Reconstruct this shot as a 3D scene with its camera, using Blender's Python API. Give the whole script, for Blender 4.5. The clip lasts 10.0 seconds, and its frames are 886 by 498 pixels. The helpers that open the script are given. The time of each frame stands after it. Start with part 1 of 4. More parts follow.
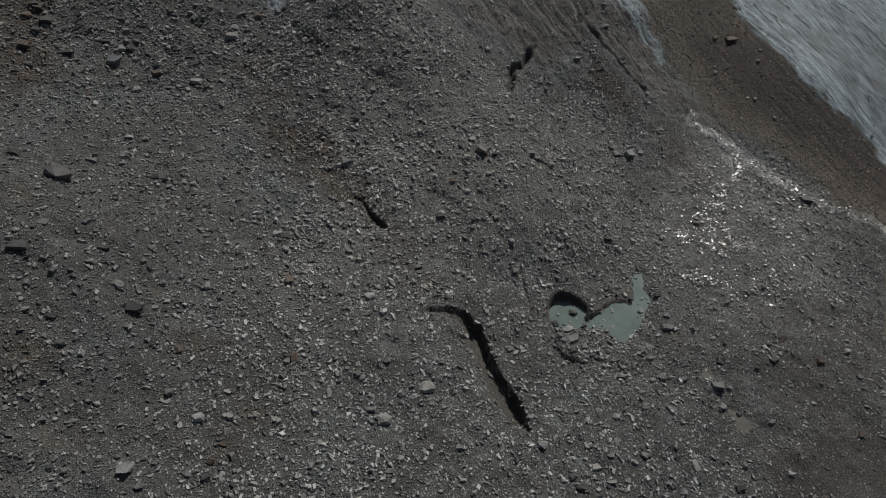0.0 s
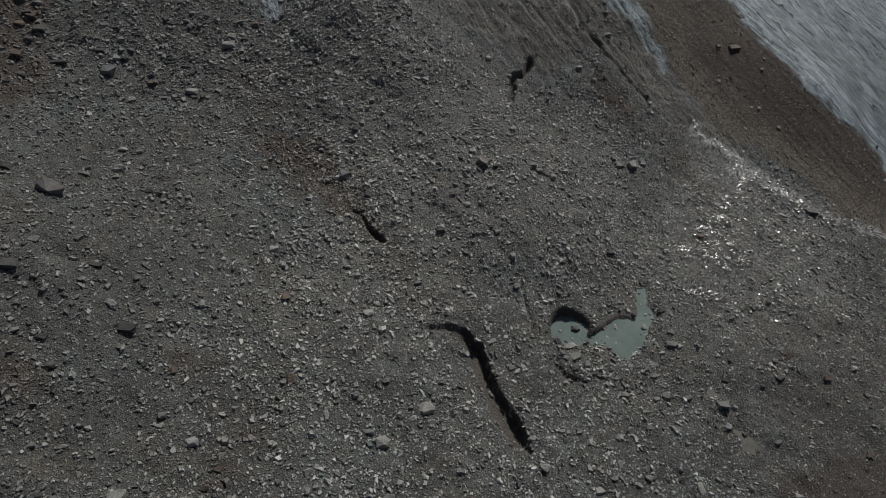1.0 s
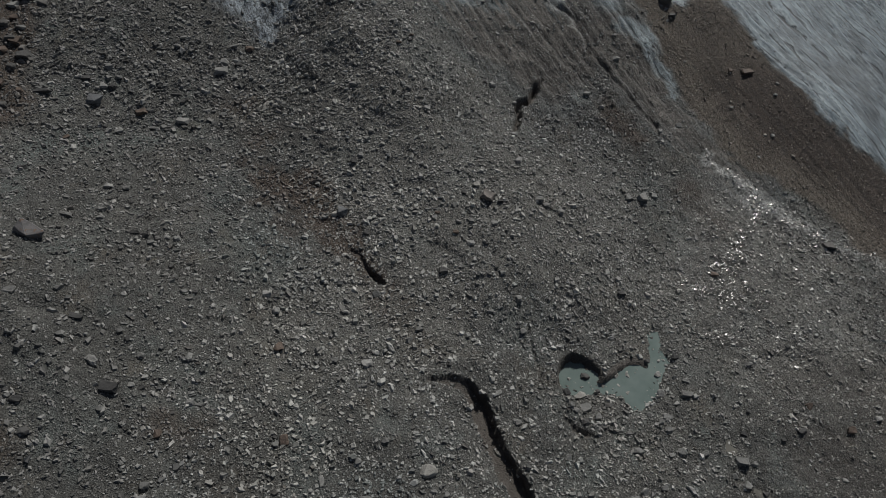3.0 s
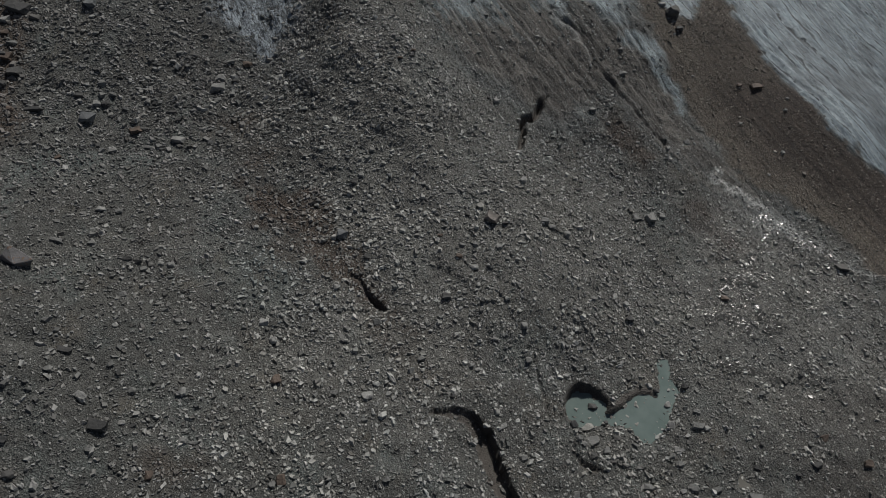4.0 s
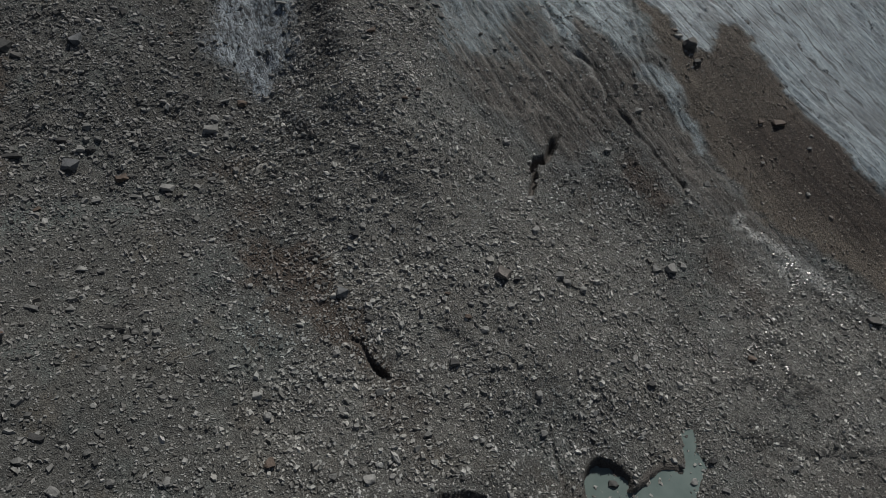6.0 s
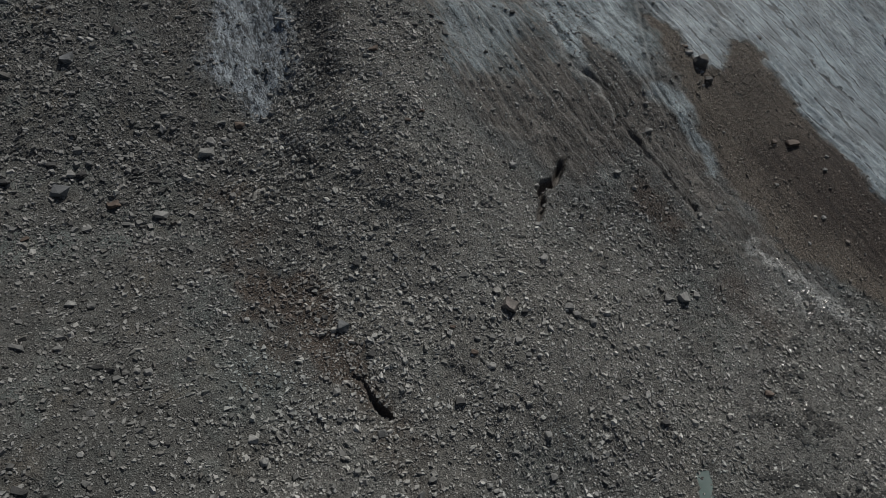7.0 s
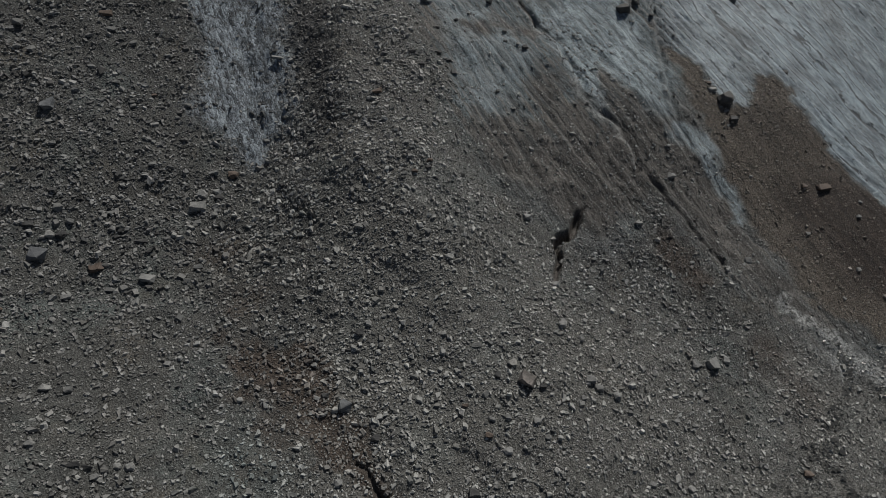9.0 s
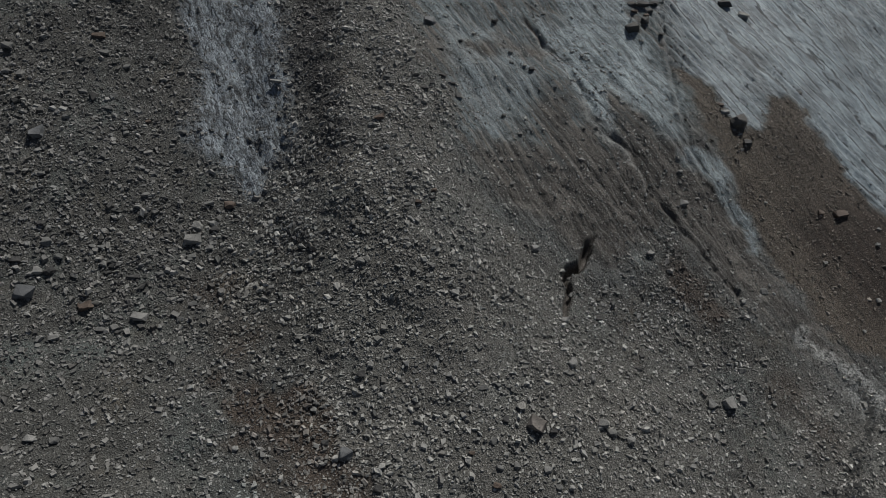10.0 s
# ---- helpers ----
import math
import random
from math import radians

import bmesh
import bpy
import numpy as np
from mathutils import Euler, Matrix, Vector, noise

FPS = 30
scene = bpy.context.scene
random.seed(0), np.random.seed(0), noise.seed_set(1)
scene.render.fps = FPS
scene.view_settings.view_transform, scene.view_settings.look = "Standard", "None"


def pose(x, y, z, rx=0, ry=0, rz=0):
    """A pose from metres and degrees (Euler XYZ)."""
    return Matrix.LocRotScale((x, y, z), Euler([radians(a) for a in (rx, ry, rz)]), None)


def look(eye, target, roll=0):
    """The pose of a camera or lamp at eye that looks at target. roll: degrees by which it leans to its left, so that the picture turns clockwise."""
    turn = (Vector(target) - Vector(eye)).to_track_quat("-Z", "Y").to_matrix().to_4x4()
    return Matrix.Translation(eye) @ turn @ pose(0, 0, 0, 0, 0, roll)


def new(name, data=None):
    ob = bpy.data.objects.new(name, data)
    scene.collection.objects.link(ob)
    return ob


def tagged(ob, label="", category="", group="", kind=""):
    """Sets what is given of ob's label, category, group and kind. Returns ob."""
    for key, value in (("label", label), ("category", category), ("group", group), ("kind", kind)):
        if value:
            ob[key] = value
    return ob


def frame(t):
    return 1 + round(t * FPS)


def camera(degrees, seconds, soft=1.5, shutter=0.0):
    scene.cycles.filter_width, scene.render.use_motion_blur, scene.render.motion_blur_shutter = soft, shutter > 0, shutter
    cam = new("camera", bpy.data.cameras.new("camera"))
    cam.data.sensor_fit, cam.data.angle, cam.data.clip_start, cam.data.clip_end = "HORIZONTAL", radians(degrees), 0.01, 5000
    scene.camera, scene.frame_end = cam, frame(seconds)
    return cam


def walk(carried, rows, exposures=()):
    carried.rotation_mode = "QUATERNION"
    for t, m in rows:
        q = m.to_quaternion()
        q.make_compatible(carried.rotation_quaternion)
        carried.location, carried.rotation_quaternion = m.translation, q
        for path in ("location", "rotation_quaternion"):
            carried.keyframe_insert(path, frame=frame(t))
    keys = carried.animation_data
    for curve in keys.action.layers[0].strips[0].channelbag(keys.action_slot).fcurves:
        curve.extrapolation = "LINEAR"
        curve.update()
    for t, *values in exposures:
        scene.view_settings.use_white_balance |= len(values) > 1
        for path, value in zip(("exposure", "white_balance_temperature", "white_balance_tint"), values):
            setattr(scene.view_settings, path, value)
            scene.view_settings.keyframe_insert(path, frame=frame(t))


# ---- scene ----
# Camera: a drone gliding forward over the debris-covered edge of a glacier.
cam = camera(70, 10.0, soft=0.55)
PATH = [(t, pose(*p)) for t, *p in (
    (0, 0.000, 0.000, 30.000, 38.260, 0.319, -0.403),
    (0.5, -0.030, 0.555, 30.004, 38.242, 0.245, -0.416),
    (1, -0.065, 1.170, 30.002, 38.264, 0.194, -0.415),
    (1.5, -0.109, 1.852, 29.996, 38.298, 0.145, -0.422),
    (2, -0.162, 2.604, 29.977, 38.347, 0.091, -0.408),
    (2.5, -0.223, 3.416, 29.939, 38.382, 0.044, -0.380),
    (3.8, -0.389, 5.776, 29.873, 38.525, 0.014, -0.394),
    (4, -0.434, 6.147, 29.866, 38.517, -0.013, -0.333),
    (4.5, -0.536, 7.134, 29.825, 38.583, -0.044, -0.312),
    (5, -0.643, 8.142, 29.786, 38.686, -0.075, -0.275),
    (5.5, -0.747, 9.164, 29.746, 38.807, -0.079, -0.255),
    (5.7, -0.791, 9.585, 29.731, 38.889, -0.064, -0.289),
    (7, -1.136, 12.478, 29.633, 39.034, -0.114, -0.246),
    (7.5, -1.268, 13.616, 29.622, 39.064, -0.136, -0.225),
    (8, -1.405, 14.764, 29.612, 39.076, -0.145, -0.227),
    (8.5, -1.544, 15.922, 29.594, 39.096, -0.139, -0.229),
    (9, -1.680, 17.076, 29.575, 39.127, -0.118, -0.221),
    (9.5, -1.801, 18.233, 29.554, 39.158, -0.083, -0.210),
    (10, -1.909, 19.388, 29.567, 39.347, -0.078, -0.178),
)]
walk(cam, PATH, exposures=[(0.0, -0.02, 6430, 9), (10.0, -0.02, 6430, 9)])

# ---- light: overcast, a veiled sun ahead and to the right ----
SUN = Vector((0.31, 0.66, 0.67)).normalized()
world = bpy.data.worlds.new("sky")
scene.world = world
world.use_nodes = True
wn = world.node_tree
sky = wn.nodes.new("ShaderNodeTexSky")
sky.sky_type, sky.sun_disc = "NISHITA", False
sky.sun_elevation, sky.sun_rotation = math.asin(SUN.z), math.atan2(SUN.x, SUN.y)
sky.dust_density, sky.air_density, sky.altitude = 4.0, 1.0, 2500
cloud = wn.nodes.new("ShaderNodeHueSaturation")
cloud.inputs["Saturation"].default_value = 0.7
wn.links.new(sky.outputs[0], cloud.inputs["Color"])
wn.links.new(cloud.outputs[0], wn.nodes["Background"].inputs[0])
wn.nodes["Background"].inputs[1].default_value = 0.037
sun = new("sun", bpy.data.lights.new("sun", "SUN"))
sun.data.energy, sun.data.angle, sun.data.color = 3.1, radians(3.5), (1.0, 0.96, 0.90)
sun.matrix_world = look(SUN * 200, (0, 0, 0))


# ---- noise and shape arithmetic ----
def lattice(ix, iy, seed):
    h = (ix.astype(np.int64) * 374761393 + iy.astype(np.int64) * 668265263 + seed * 974711) & 0x7FFFFFFF
    h = ((h ^ (h >> 13)) * 1274126177) & 0x7FFFFFFF
    return ((h ^ (h >> 16)) & 0xFFFF) / 32767.5 - 1.0


def wave(x, y, seed=0):
    """Smooth noise between -1 and 1 with cells of one unit."""
    ix, iy = np.floor(x), np.floor(y)
    u, v = x - ix, y - iy
    u, v = u * u * (3 - 2 * u), v * v * (3 - 2 * v)
    a, b = lattice(ix, iy, seed), lattice(ix + 1, iy, seed)
    c, d = lattice(ix, iy + 1, seed), lattice(ix + 1, iy + 1, seed)
    return (a * (1 - u) + b * u) * (1 - v) + (c * (1 - u) + d * u) * v


def fbm(x, y, seed=0, octaves=3):
    return sum(wave(x * 2.03 ** k, y * 2.03 ** k, seed + k) * 0.5 ** k for k in range(octaves))


def ramp(v, a, b):
    v = np.clip((v - a) / (b - a), 0, 1)
    return v * v * (3 - 2 * v)


def to_line(x, y, pts, closed=False):
    """Distance to a line, its third numbers at the nearest place, and the side (above 0: on its left)."""
    best, third, side = np.full(x.shape, 1e9), np.zeros(x.shape), np.zeros(x.shape)
    for p, q in zip(pts, pts[1:] + (pts[:1] if closed else [])):
        dx, dy = q[0] - p[0], q[1] - p[1]
        s = np.clip(((x - p[0]) * dx + (y - p[1]) * dy) / (dx * dx + dy * dy + 1e-9), 0, 1)
        d = np.hypot(x - p[0] - s * dx, y - p[1] - s * dy)
        near = d < best
        best = np.where(near, d, best)
        side = np.where(near, dx * (y - p[1]) - dy * (x - p[0]), side)
        if len(p) > 2:
            third = np.where(near, p[2] + s * (q[2] - p[2]), third)
    return best, third, side


def inside(x, y, pts):
    """Distance from a closed outline, above 0 within it."""
    odd = np.zeros(x.shape, bool)
    for p, q in zip(pts, pts[1:] + pts[:1]):
        cross = (p[1] > y) != (q[1] > y)
        odd ^= cross & (x < (q[0] - p[0]) * (y - p[1]) / (q[1] - p[1] + 1e-12) + p[0])
    return to_line(x, y, pts, True)[0] * np.where(odd, 1, -1)


# ---- the lie of the land ----
TILT = (0.275, -6.366, 0.401, 7.542, 0.222)
HILLS = [(-22, 40, 10, -2.46), (14, 31, 14, -1.15), (-7, 25, 7, -1.24), (-4, 43, 5, 1.39), (20, 61, 14, 1.49), (5, 31, 5, 1.57), (23, 22, 7, 0.84), (-1, 28, 10, 0.1), (-4, 55, 5, 1.67), (32, 46, 5, 1.79), (11, 52, 5, 1.29), (-22, 46, 5, 1.16), (8, 22, 5, -0.93), (-22, 22, 5, 1.05), (23, 55, 5, 1.06), (17, 40, 5, 0.51), (-4, 46, 5, 1.09), (11, 34, 5, -0.37)]  # x, y, reach, height
# clefts: x, y, width
CRACK = [(-0.9, 19.9, 0.25), (0.2, 19.9, 0.43), (1.0, 19.8, 0.53), (1.6, 18.9, 0.81), (2.0, 17.8, 0.84), (2.4, 16.6, 0.78), (2.9, 15.4, 0.84), (3.4, 14.5, 0.9), (3.9, 13.6, 0.78), (4.3, 13.0, 0.28)]
CRACK_SMALL = [(-6.6, 28.5, 0.15), (-5.8, 28.2, 0.19), (-5.2, 27.9, 0.25), (-4.7, 27.0, 0.36), (-4.3, 26.5, 0.54), (-3.8, 26.1, 0.5), (-3.6, 25.9, 0.2)]
CRACK_HIGH = [(7.6, 44.9, 0.14), (7.2, 44.3, 0.43), (7.0, 43.8, 0.49), (6.6, 43.0, 0.42), (6.2, 42.6, 0.62), (5.7, 42.3, 0.6), (5.4, 41.6, 0.47), (5.6, 41.0, 0.4), (5.4, 40.3, 0.4), (5.2, 39.6, 0.33), (5.1, 39.0, 0.2)]
CRACK_ICE = [(11.6, 48.1, 0.19), (12.3, 47.6, 0.39), (13.0, 46.8, 0.54), (13.4, 46.1, 0.35), (13.9, 45.5, 0.39), (14.4, 44.9, 0.35), (14.9, 44.1, 0.39), (15.3, 43.3, 0.35), (16.1, 42.6, 0.39), (16.4, 42.2, 0.47), (16.4, 41.2, 0.27), (16.8, 40.6, 0.19)]
COARSE = [(-11.0, 26.7), (-5.2, 27.2), (-1.5, 21.8), (-4.7, 19.8), (-10.0, 22.3)]
CRACK_HAIR = [(4.8, 24.0, 0.12), (5.0, 22.7, 0.17), (5.2, 21.5, 0.17), (5.3, 20.3, 0.12)]
# plots of tan gravel, coloured paler still to stand for sunlit slopes
TAN_LIT_LOW = [(3, 24), (14, 30), (20, 37), (28, 31), (27, 20), (17, 20), (8, 24)]
TAN_LIT = [(-7.5, 62), (-7, 45), (-9, 33), (-8, 22), (-2, 20), (2, 24), (8, 26), (14, 30), (12, 38), (6, 38), (4, 43), (0, 46), (-2, 52), (-3.5, 62)]
SCARP = [(4.3, 61.4), (5.0, 60.1), (5.6, 59.0), (6.5, 58.2), (6.8, 56.5), (7.2, 55.8), (7.8, 54.8), (8.1, 52.9), (8.7, 52.0), (9.3, 51.4), (10.2, 50.7), (11.0, 49.4), (11.6, 48.2)]
POND = [(6.6, 21.0), (7.1, 21.5), (7.7, 21.8), (8.3, 21.4), (8.9, 21.0), (9.5, 21.1), (10.1, 21.7), (10.8, 22.2), (11.5, 22.2), (11.9, 22.0), (12.2, 22.6), (12.3, 23.4), (12.3, 24.0), (12.6, 24.4), (13.0, 24.4), (13.0, 23.8), (13.0, 23.1), (13.2, 22.5), (13.3, 22.2), (12.8, 21.7), (12.4, 21.0), (12.2, 20.5), (11.7, 19.8), (11.1, 19.3), (10.6, 19.3), (10.2, 19.7), (9.8, 20.1), (9.3, 20.3), (8.8, 20.4), (8.1, 20.3), (7.1, 20.2), (6.6, 20.5)]
CAVE = [(6.45, 20.75), (6.6, 21.6), (7.0, 22.3), (7.4, 22.5), (8.0, 22.4), (8.6, 22.1), (9.0, 21.5), (9.1, 21.15), (8.7, 21.05), (8.2, 21.3), (7.6, 21.6), (7.1, 21.4)]
POOL = [(16.1, 15.1), (16.5, 15.0), (16.8, 14.4), (17.1, 14.0), (16.8, 13.6), (16.3, 13.9), (16.1, 14.3), (15.8, 14.7)]
POOL_SMALL = [(15.1, 17.5), (15.5, 17.5), (15.7, 17.0), (15.3, 16.7), (15.1, 17.0)]
GULLY = [(-19.4, 59.3), (-18.4, 56.7), (-17.6, 53.7), (-16.9, 50.7), (-15.9, 48.4), (-14.5, 47.0), (-13.3, 45.5), (-12.9, 46.3), (-12.4, 47.0), (-12.0, 49.9), (-12.1, 53.3), (-12.7, 57.5), (-13.4, 60.4), (-15.5, 75), (-22, 75)]
DIRTY = [(-4.3, 61.7), (-3.3, 57.9), (-2.9, 55.2), (-1.6, 52.6), (-1.0, 50.1), (0.5, 47.2), (2.1, 45.0), (4.2, 44.1), (6.9, 42.8), (8.3, 42.6), (10.2, 43.2), (12.5, 46.1), (14.9, 42.6), (17.0, 40.6), (19.1, 38.7), (21.3, 37.5), (23.2, 36.6), (24.2, 35.7), (25.0, 38.2), (22.7, 39.6), (21.3, 41.5), (19.9, 44.8), (18.7, 48), (17.6, 51), (16.4, 54.6), (15.4, 57.5), (16.5, 59.5), (23, 62), (23, 110), (-8, 110)]
BROWN = [(15.2, 59.7), (17.4, 58.1), (18.2, 56.6), (18.5, 55.1), (20.8, 54.7), (21.8, 56.9), (23.1, 57.5), (25.1, 57.2), (26.4, 53.6), (28.1, 50.2), (30.4, 46.4), (32.3, 43.5), (34.5, 41.2), (37.0, 37.0), (42, 28), (39, 25), (33.3, 30.0), (30.8, 32.6), (28.6, 35.9), (25.8, 37.8), (22.7, 39.2), (21.3, 41.1), (19.9, 44.4), (18.7, 47.5), (17.6, 50.4), (16.4, 54.1), (15.4, 57.1)]
WHITE = [(13.6, 100), (13.8, 66), (15.2, 59.7), (17.4, 58.1), (18.2, 56.6), (18.5, 55.1), (20.8, 54.7), (21.8, 56.9), (23.1, 57.5), (25.1, 57.2), (26.4, 53.6), (28.1, 50.2), (30.4, 46.4), (32.3, 43.5), (34.5, 41.2), (37.0, 37.0), (42, 28), (60, 12), (120, 20), (120, 140), (14, 140)]
WET = [(19.4, 38.1), (22.8, 37.3), (24.6, 35.3), (27.6, 33.0), (28.9, 30.4), (27.6, 26.4), (23.6, 23.0), (20.1, 23.1), (16.4, 23.6), (14.4, 24.6), (16.3, 27.7), (15.0, 29.0), (18.2, 32.1), (19.5, 35.6)]
PALE = [(19.6, 39.5), (21.1, 38.4), (22.5, 37.4), (23.4, 36.0), (24.8, 35.1), (26.7, 33.7), (28.6, 33.0), (31.0, 31.9), (32.5, 31.0), (33.3, 30.0)]
RUST = [(-12.2, 34.1), (-11.5, 31.6), (-10.1, 30.8), (-8.3, 30.0), (-6.8, 29.2), (-5.3, 28.2), (-4.5, 26.8), (-3.5, 25.1), (-2.7, 23.0), (-2.0, 21.8), (-1.3, 20.4)]
RED_CORNER = [(-33.3, 46.0), (-29.9, 47.1), (-27.9, 42.8), (-27.6, 39.1), (-26.1, 35.2), (-28.2, 32.0)]
RED_RIGHT = [(20.6, 21.4), (24.6, 22.6), (29.5, 22.4), (26.2, 15.7), (22.3, 14.1), (19.5, 15.9)]
DARK_CORNER = [(18.0, 12.6), (21.7, 13.4), (25.5, 14.3), (23.7, 10.4), (18.1, 10.1)]
TRICKLES = [[(15.8, 28.4), (16.8, 27.4), (18.2, 27.3), (19.6, 26.4)], [(18.0, 29.7), (19.5, 29.4), (19.8, 27.7), (20.2, 27.0), (21.2, 27.1)], [(15.6, 24.2), (17.2, 23.8), (19.1, 23.7), (20.9, 23.4), (23.0, 23.6)], [(22.9, 36.8), (23.3, 35.7), (22.1, 33.2), (20.9, 32.2), (19.2, 30.1)], [(24.5, 35.0), (26.0, 33.9), (26.8, 33.3), (29.5, 31.9), (30.9, 31.8)]]
MUD = [[(0.5, 58.6), (4.2, 60.0), (7.3, 59.9), (7.4, 58.6), (4.1, 58.4), (1.2, 57.0)],
       [(5.1, 55.5), (7.2, 55.0), (8.5, 51.2), (10.5, 48.6), (12.6, 46.6), (15.9, 40.7), (12.3, 40.7), (9.7, 44.6), (6.3, 47.6), (4.7, 51.4)],
       [(10.0, 56.4), (13.7, 51.9), (14.3, 49.0), (16.5, 44.7), (17.4, 41.4), (16.1, 43.1), (13.8, 47.0), (11.4, 49.3), (9.7, 51.9)],
       [(1.0, 50.8), (4.7, 50.5), (7.3, 46.2), (5.7, 44.4), (2.1, 45.0), (0.5, 47.6)]]
BRIGHT = [(6.9, 64.5), (8, 75), (13.5, 75), (12.6, 65.7), (13.0, 62.2), (13.7, 58.8), (11.6, 54.0), (9.8, 55.3), (7.5, 60.0)]
RUST_WEDGE = [(-12.3, 33.2), (-11.3, 34.3), (-8.4, 33.9), (-6.7, 31.8), (-5.0, 29.2), (-3.9, 26.6), (-5.1, 27.1), (-7.7, 29.2), (-10.5, 31.2), (-11.8, 32.3)]
RED_PATCH = [(11.7, 43.0), (13.9, 43.3), (15.9, 40.5), (14.2, 39.6), (12.1, 41.2)]
TEAL = [(-10.5, 27.4, 2.0), (-2.9, 13.2, 1.5), (1.6, 37.7, 1.8), (13.1, 11.5, 1.2), (5.3, 25.5, 1.2), (7.0, 15.5, 1.0), (14.8, 24.7, 1.3)]
BLUE = [(15.4, 51.2), (17.4, 49.1), (18.6, 46.2)]
PIT = [(6.5, 19.3, 0.12), (6.5, 18.4, 0.2), (6.9, 17.8, 0.28), (7.5, 17.6, 0.34), (8.0, 17.4, 0.15)]
SEAM = [(15.0, 65.4), (14.9, 62.1), (14.7, 59.2), (14.6, 56.3), (14.6, 53.5), (14.7, 51.7), (15.5, 50.0)]
WATER = -3.75
FLOW = radians(33)


def zones(x, y):
    """How far each kind of ground covers a place, 0 to 1."""
    wx = x + 0.7 * fbm(x * 0.45, y * 0.45, 11) + 0.25 * wave(x * 2.3, y * 2.3, 12)
    wy = y + 0.7 * fbm(x * 0.45, y * 0.45, 21) + 0.25 * wave(x * 2.3, y * 2.3, 22)
    z = {}
    z["white"] = ramp(inside(wx, wy, WHITE), -0.4, 0.5) * ramp(x + 1.2 * wave(x * 0.3, y * 0.12, 13), 13.6, 17.2)
    z["gully"] = ramp(inside(wx, wy, GULLY), -1.3, 0.7)
    z["brown"] = ramp(inside(wx, wy, BROWN), -0.6, 0.5) * (1 - z["white"])
    z["deep"] = ramp(to_line(wx, wy, BROWN[15:])[0], 1.0, 4.5) * z["brown"] * (1 - z["white"]) * (0.25 + 0.75 * ramp(y - 0.4 * (x - 26) + 2 * wave(x * 0.3, y * 0.3, 17), 54, 46))
    z["dull"] = ramp(inside(wx, wy, WHITE), 2.2, 5.0) * ramp(y + 2 * fbm(x * 0.2, y * 0.2, 14), 60, 49)
    z["clear"] = np.maximum(ramp(inside(wx, wy, [(5, 62), (14, 62), (15, 52), (18, 47), (14, 47), (11.8, 48.5), (8, 53)]), -0.6, 1.0), 0.6 * ramp(inside(wx, wy, [(-2, 62), (4, 60), (6, 56), (2, 50), (-1, 52)]), -0.6, 1.2))
    z["dirty"] = ramp(inside(wx, wy, DIRTY), -1.6, 1.6) * (1 - z["white"]) * (1 - z["brown"])
    z["wet"] = ramp(inside(wx, wy, WET) + 1.2 * wave(x * 0.8, y * 0.8, 31), -1.5, 1.5)
    d = to_line(wx, wy, PALE)[0]
    z["pale"] = np.maximum(ramp(d, 0.8, 0.15), 0.45 * ramp(to_line(x + 0.4 * wave(x * 1.2, y * 1.2, 71), y, SCARP)[0], 0.28, 0.12))
    z["pale"] = np.maximum(z["pale"], 0.3 * ramp(to_line(x + 0.1 * wave(x * 1.5, y * 1.5, 73), y, SEAM)[0], 0.24, 0.1))
    d = to_line(wx, wy, RUST)[0]
    z["rust"] = np.maximum(ramp(d + 0.9 * fbm(x * 0.9, y * 0.9, 41), 1.5, 0.1) * (0.7 + 0.4 * wave(x * 1.7, y * 1.7, 42)) * ramp(y + x * 0.4, 19, 25), 1.1 * ramp(inside(wx, wy, RED_CORNER), -0.8, 0.6))
    z["rust"] = np.maximum(0.55 * z["rust"], np.maximum(0.85 * ramp(inside(wx, wy, RUST_WEDGE), -0.5, 0.4), 0.55 * ramp(inside(wx, wy, RED_PATCH), -0.7, 0.7)))
    z["soil"] = np.maximum(0.5 * ramp(inside(wx, wy, RED_RIGHT), -2.5, 1.5), ramp(inside(wx, wy, DARK_CORNER), -1.0, 0.5))
    # dark silt band by the gully, its slope's shade put into the colour
    z["dark"] = ramp(inside(wx, wy, [(-13.2, 70), (-12.4, 60), (-11.8, 54.7), (-10.3, 49.8), (-9.3, 45.2), (-7.4, 45), (-8.2, 50.8), (-9.1, 55.5), (-9.6, 61), (-9.8, 70)]), -0.8, 1.0) * ramp(y, 43, 54)
    blue = ramp(to_line(wx, wy, BLUE)[0], 1.3, 0.5)
    z["clear"] = np.maximum(z["clear"], blue)
    z["clear"] = np.maximum(z["clear"], 1.25 * ramp(inside(wx, wy, BRIGHT), -0.8, 1.2))
    z["mud"] = np.maximum.reduce([ramp(inside(wx, wy, plot) + 0.5 * wave(x * 1.4, y * 0.6, 15), -0.7, 0.7) for plot in MUD]) * (1 - 0.9 * blue)
    z["clear"] = z["clear"] * (1 - 0.8 * z["mud"])
    z["silt"] = z["dirty"] * ramp(y + 2.0 * fbm(x * 0.3, y * 0.3, 46) - 0.25 * (x - 6), 53.5, 48.5) * (1 - 0.9 * blue)
    d, _, side = to_line(wx, wy, SCARP)
    z["strewn"] = np.maximum(ramp(np.abs(d * np.sign(side) - 1.7) + 0.9 * wave(x * 0.6, y * 0.6, 75), 1.8, 0.4) * ramp(y, 49, 52), 0.7 * ramp(inside(wx, wy, [(8.5, 61), (11, 61), (12, 55), (10, 51), (9, 54)]), -0.5, 1.5))
    z["slate"] = ramp(x + 3 * fbm(x * 0.12, y * 0.12, 45), -8, -18)
    z["tan_lit"] = np.maximum(ramp(inside(wx, wy, TAN_LIT), -3.0, 3.0), 0.8 * ramp(inside(wx, wy, TAN_LIT_LOW), -3.0, 2.0))
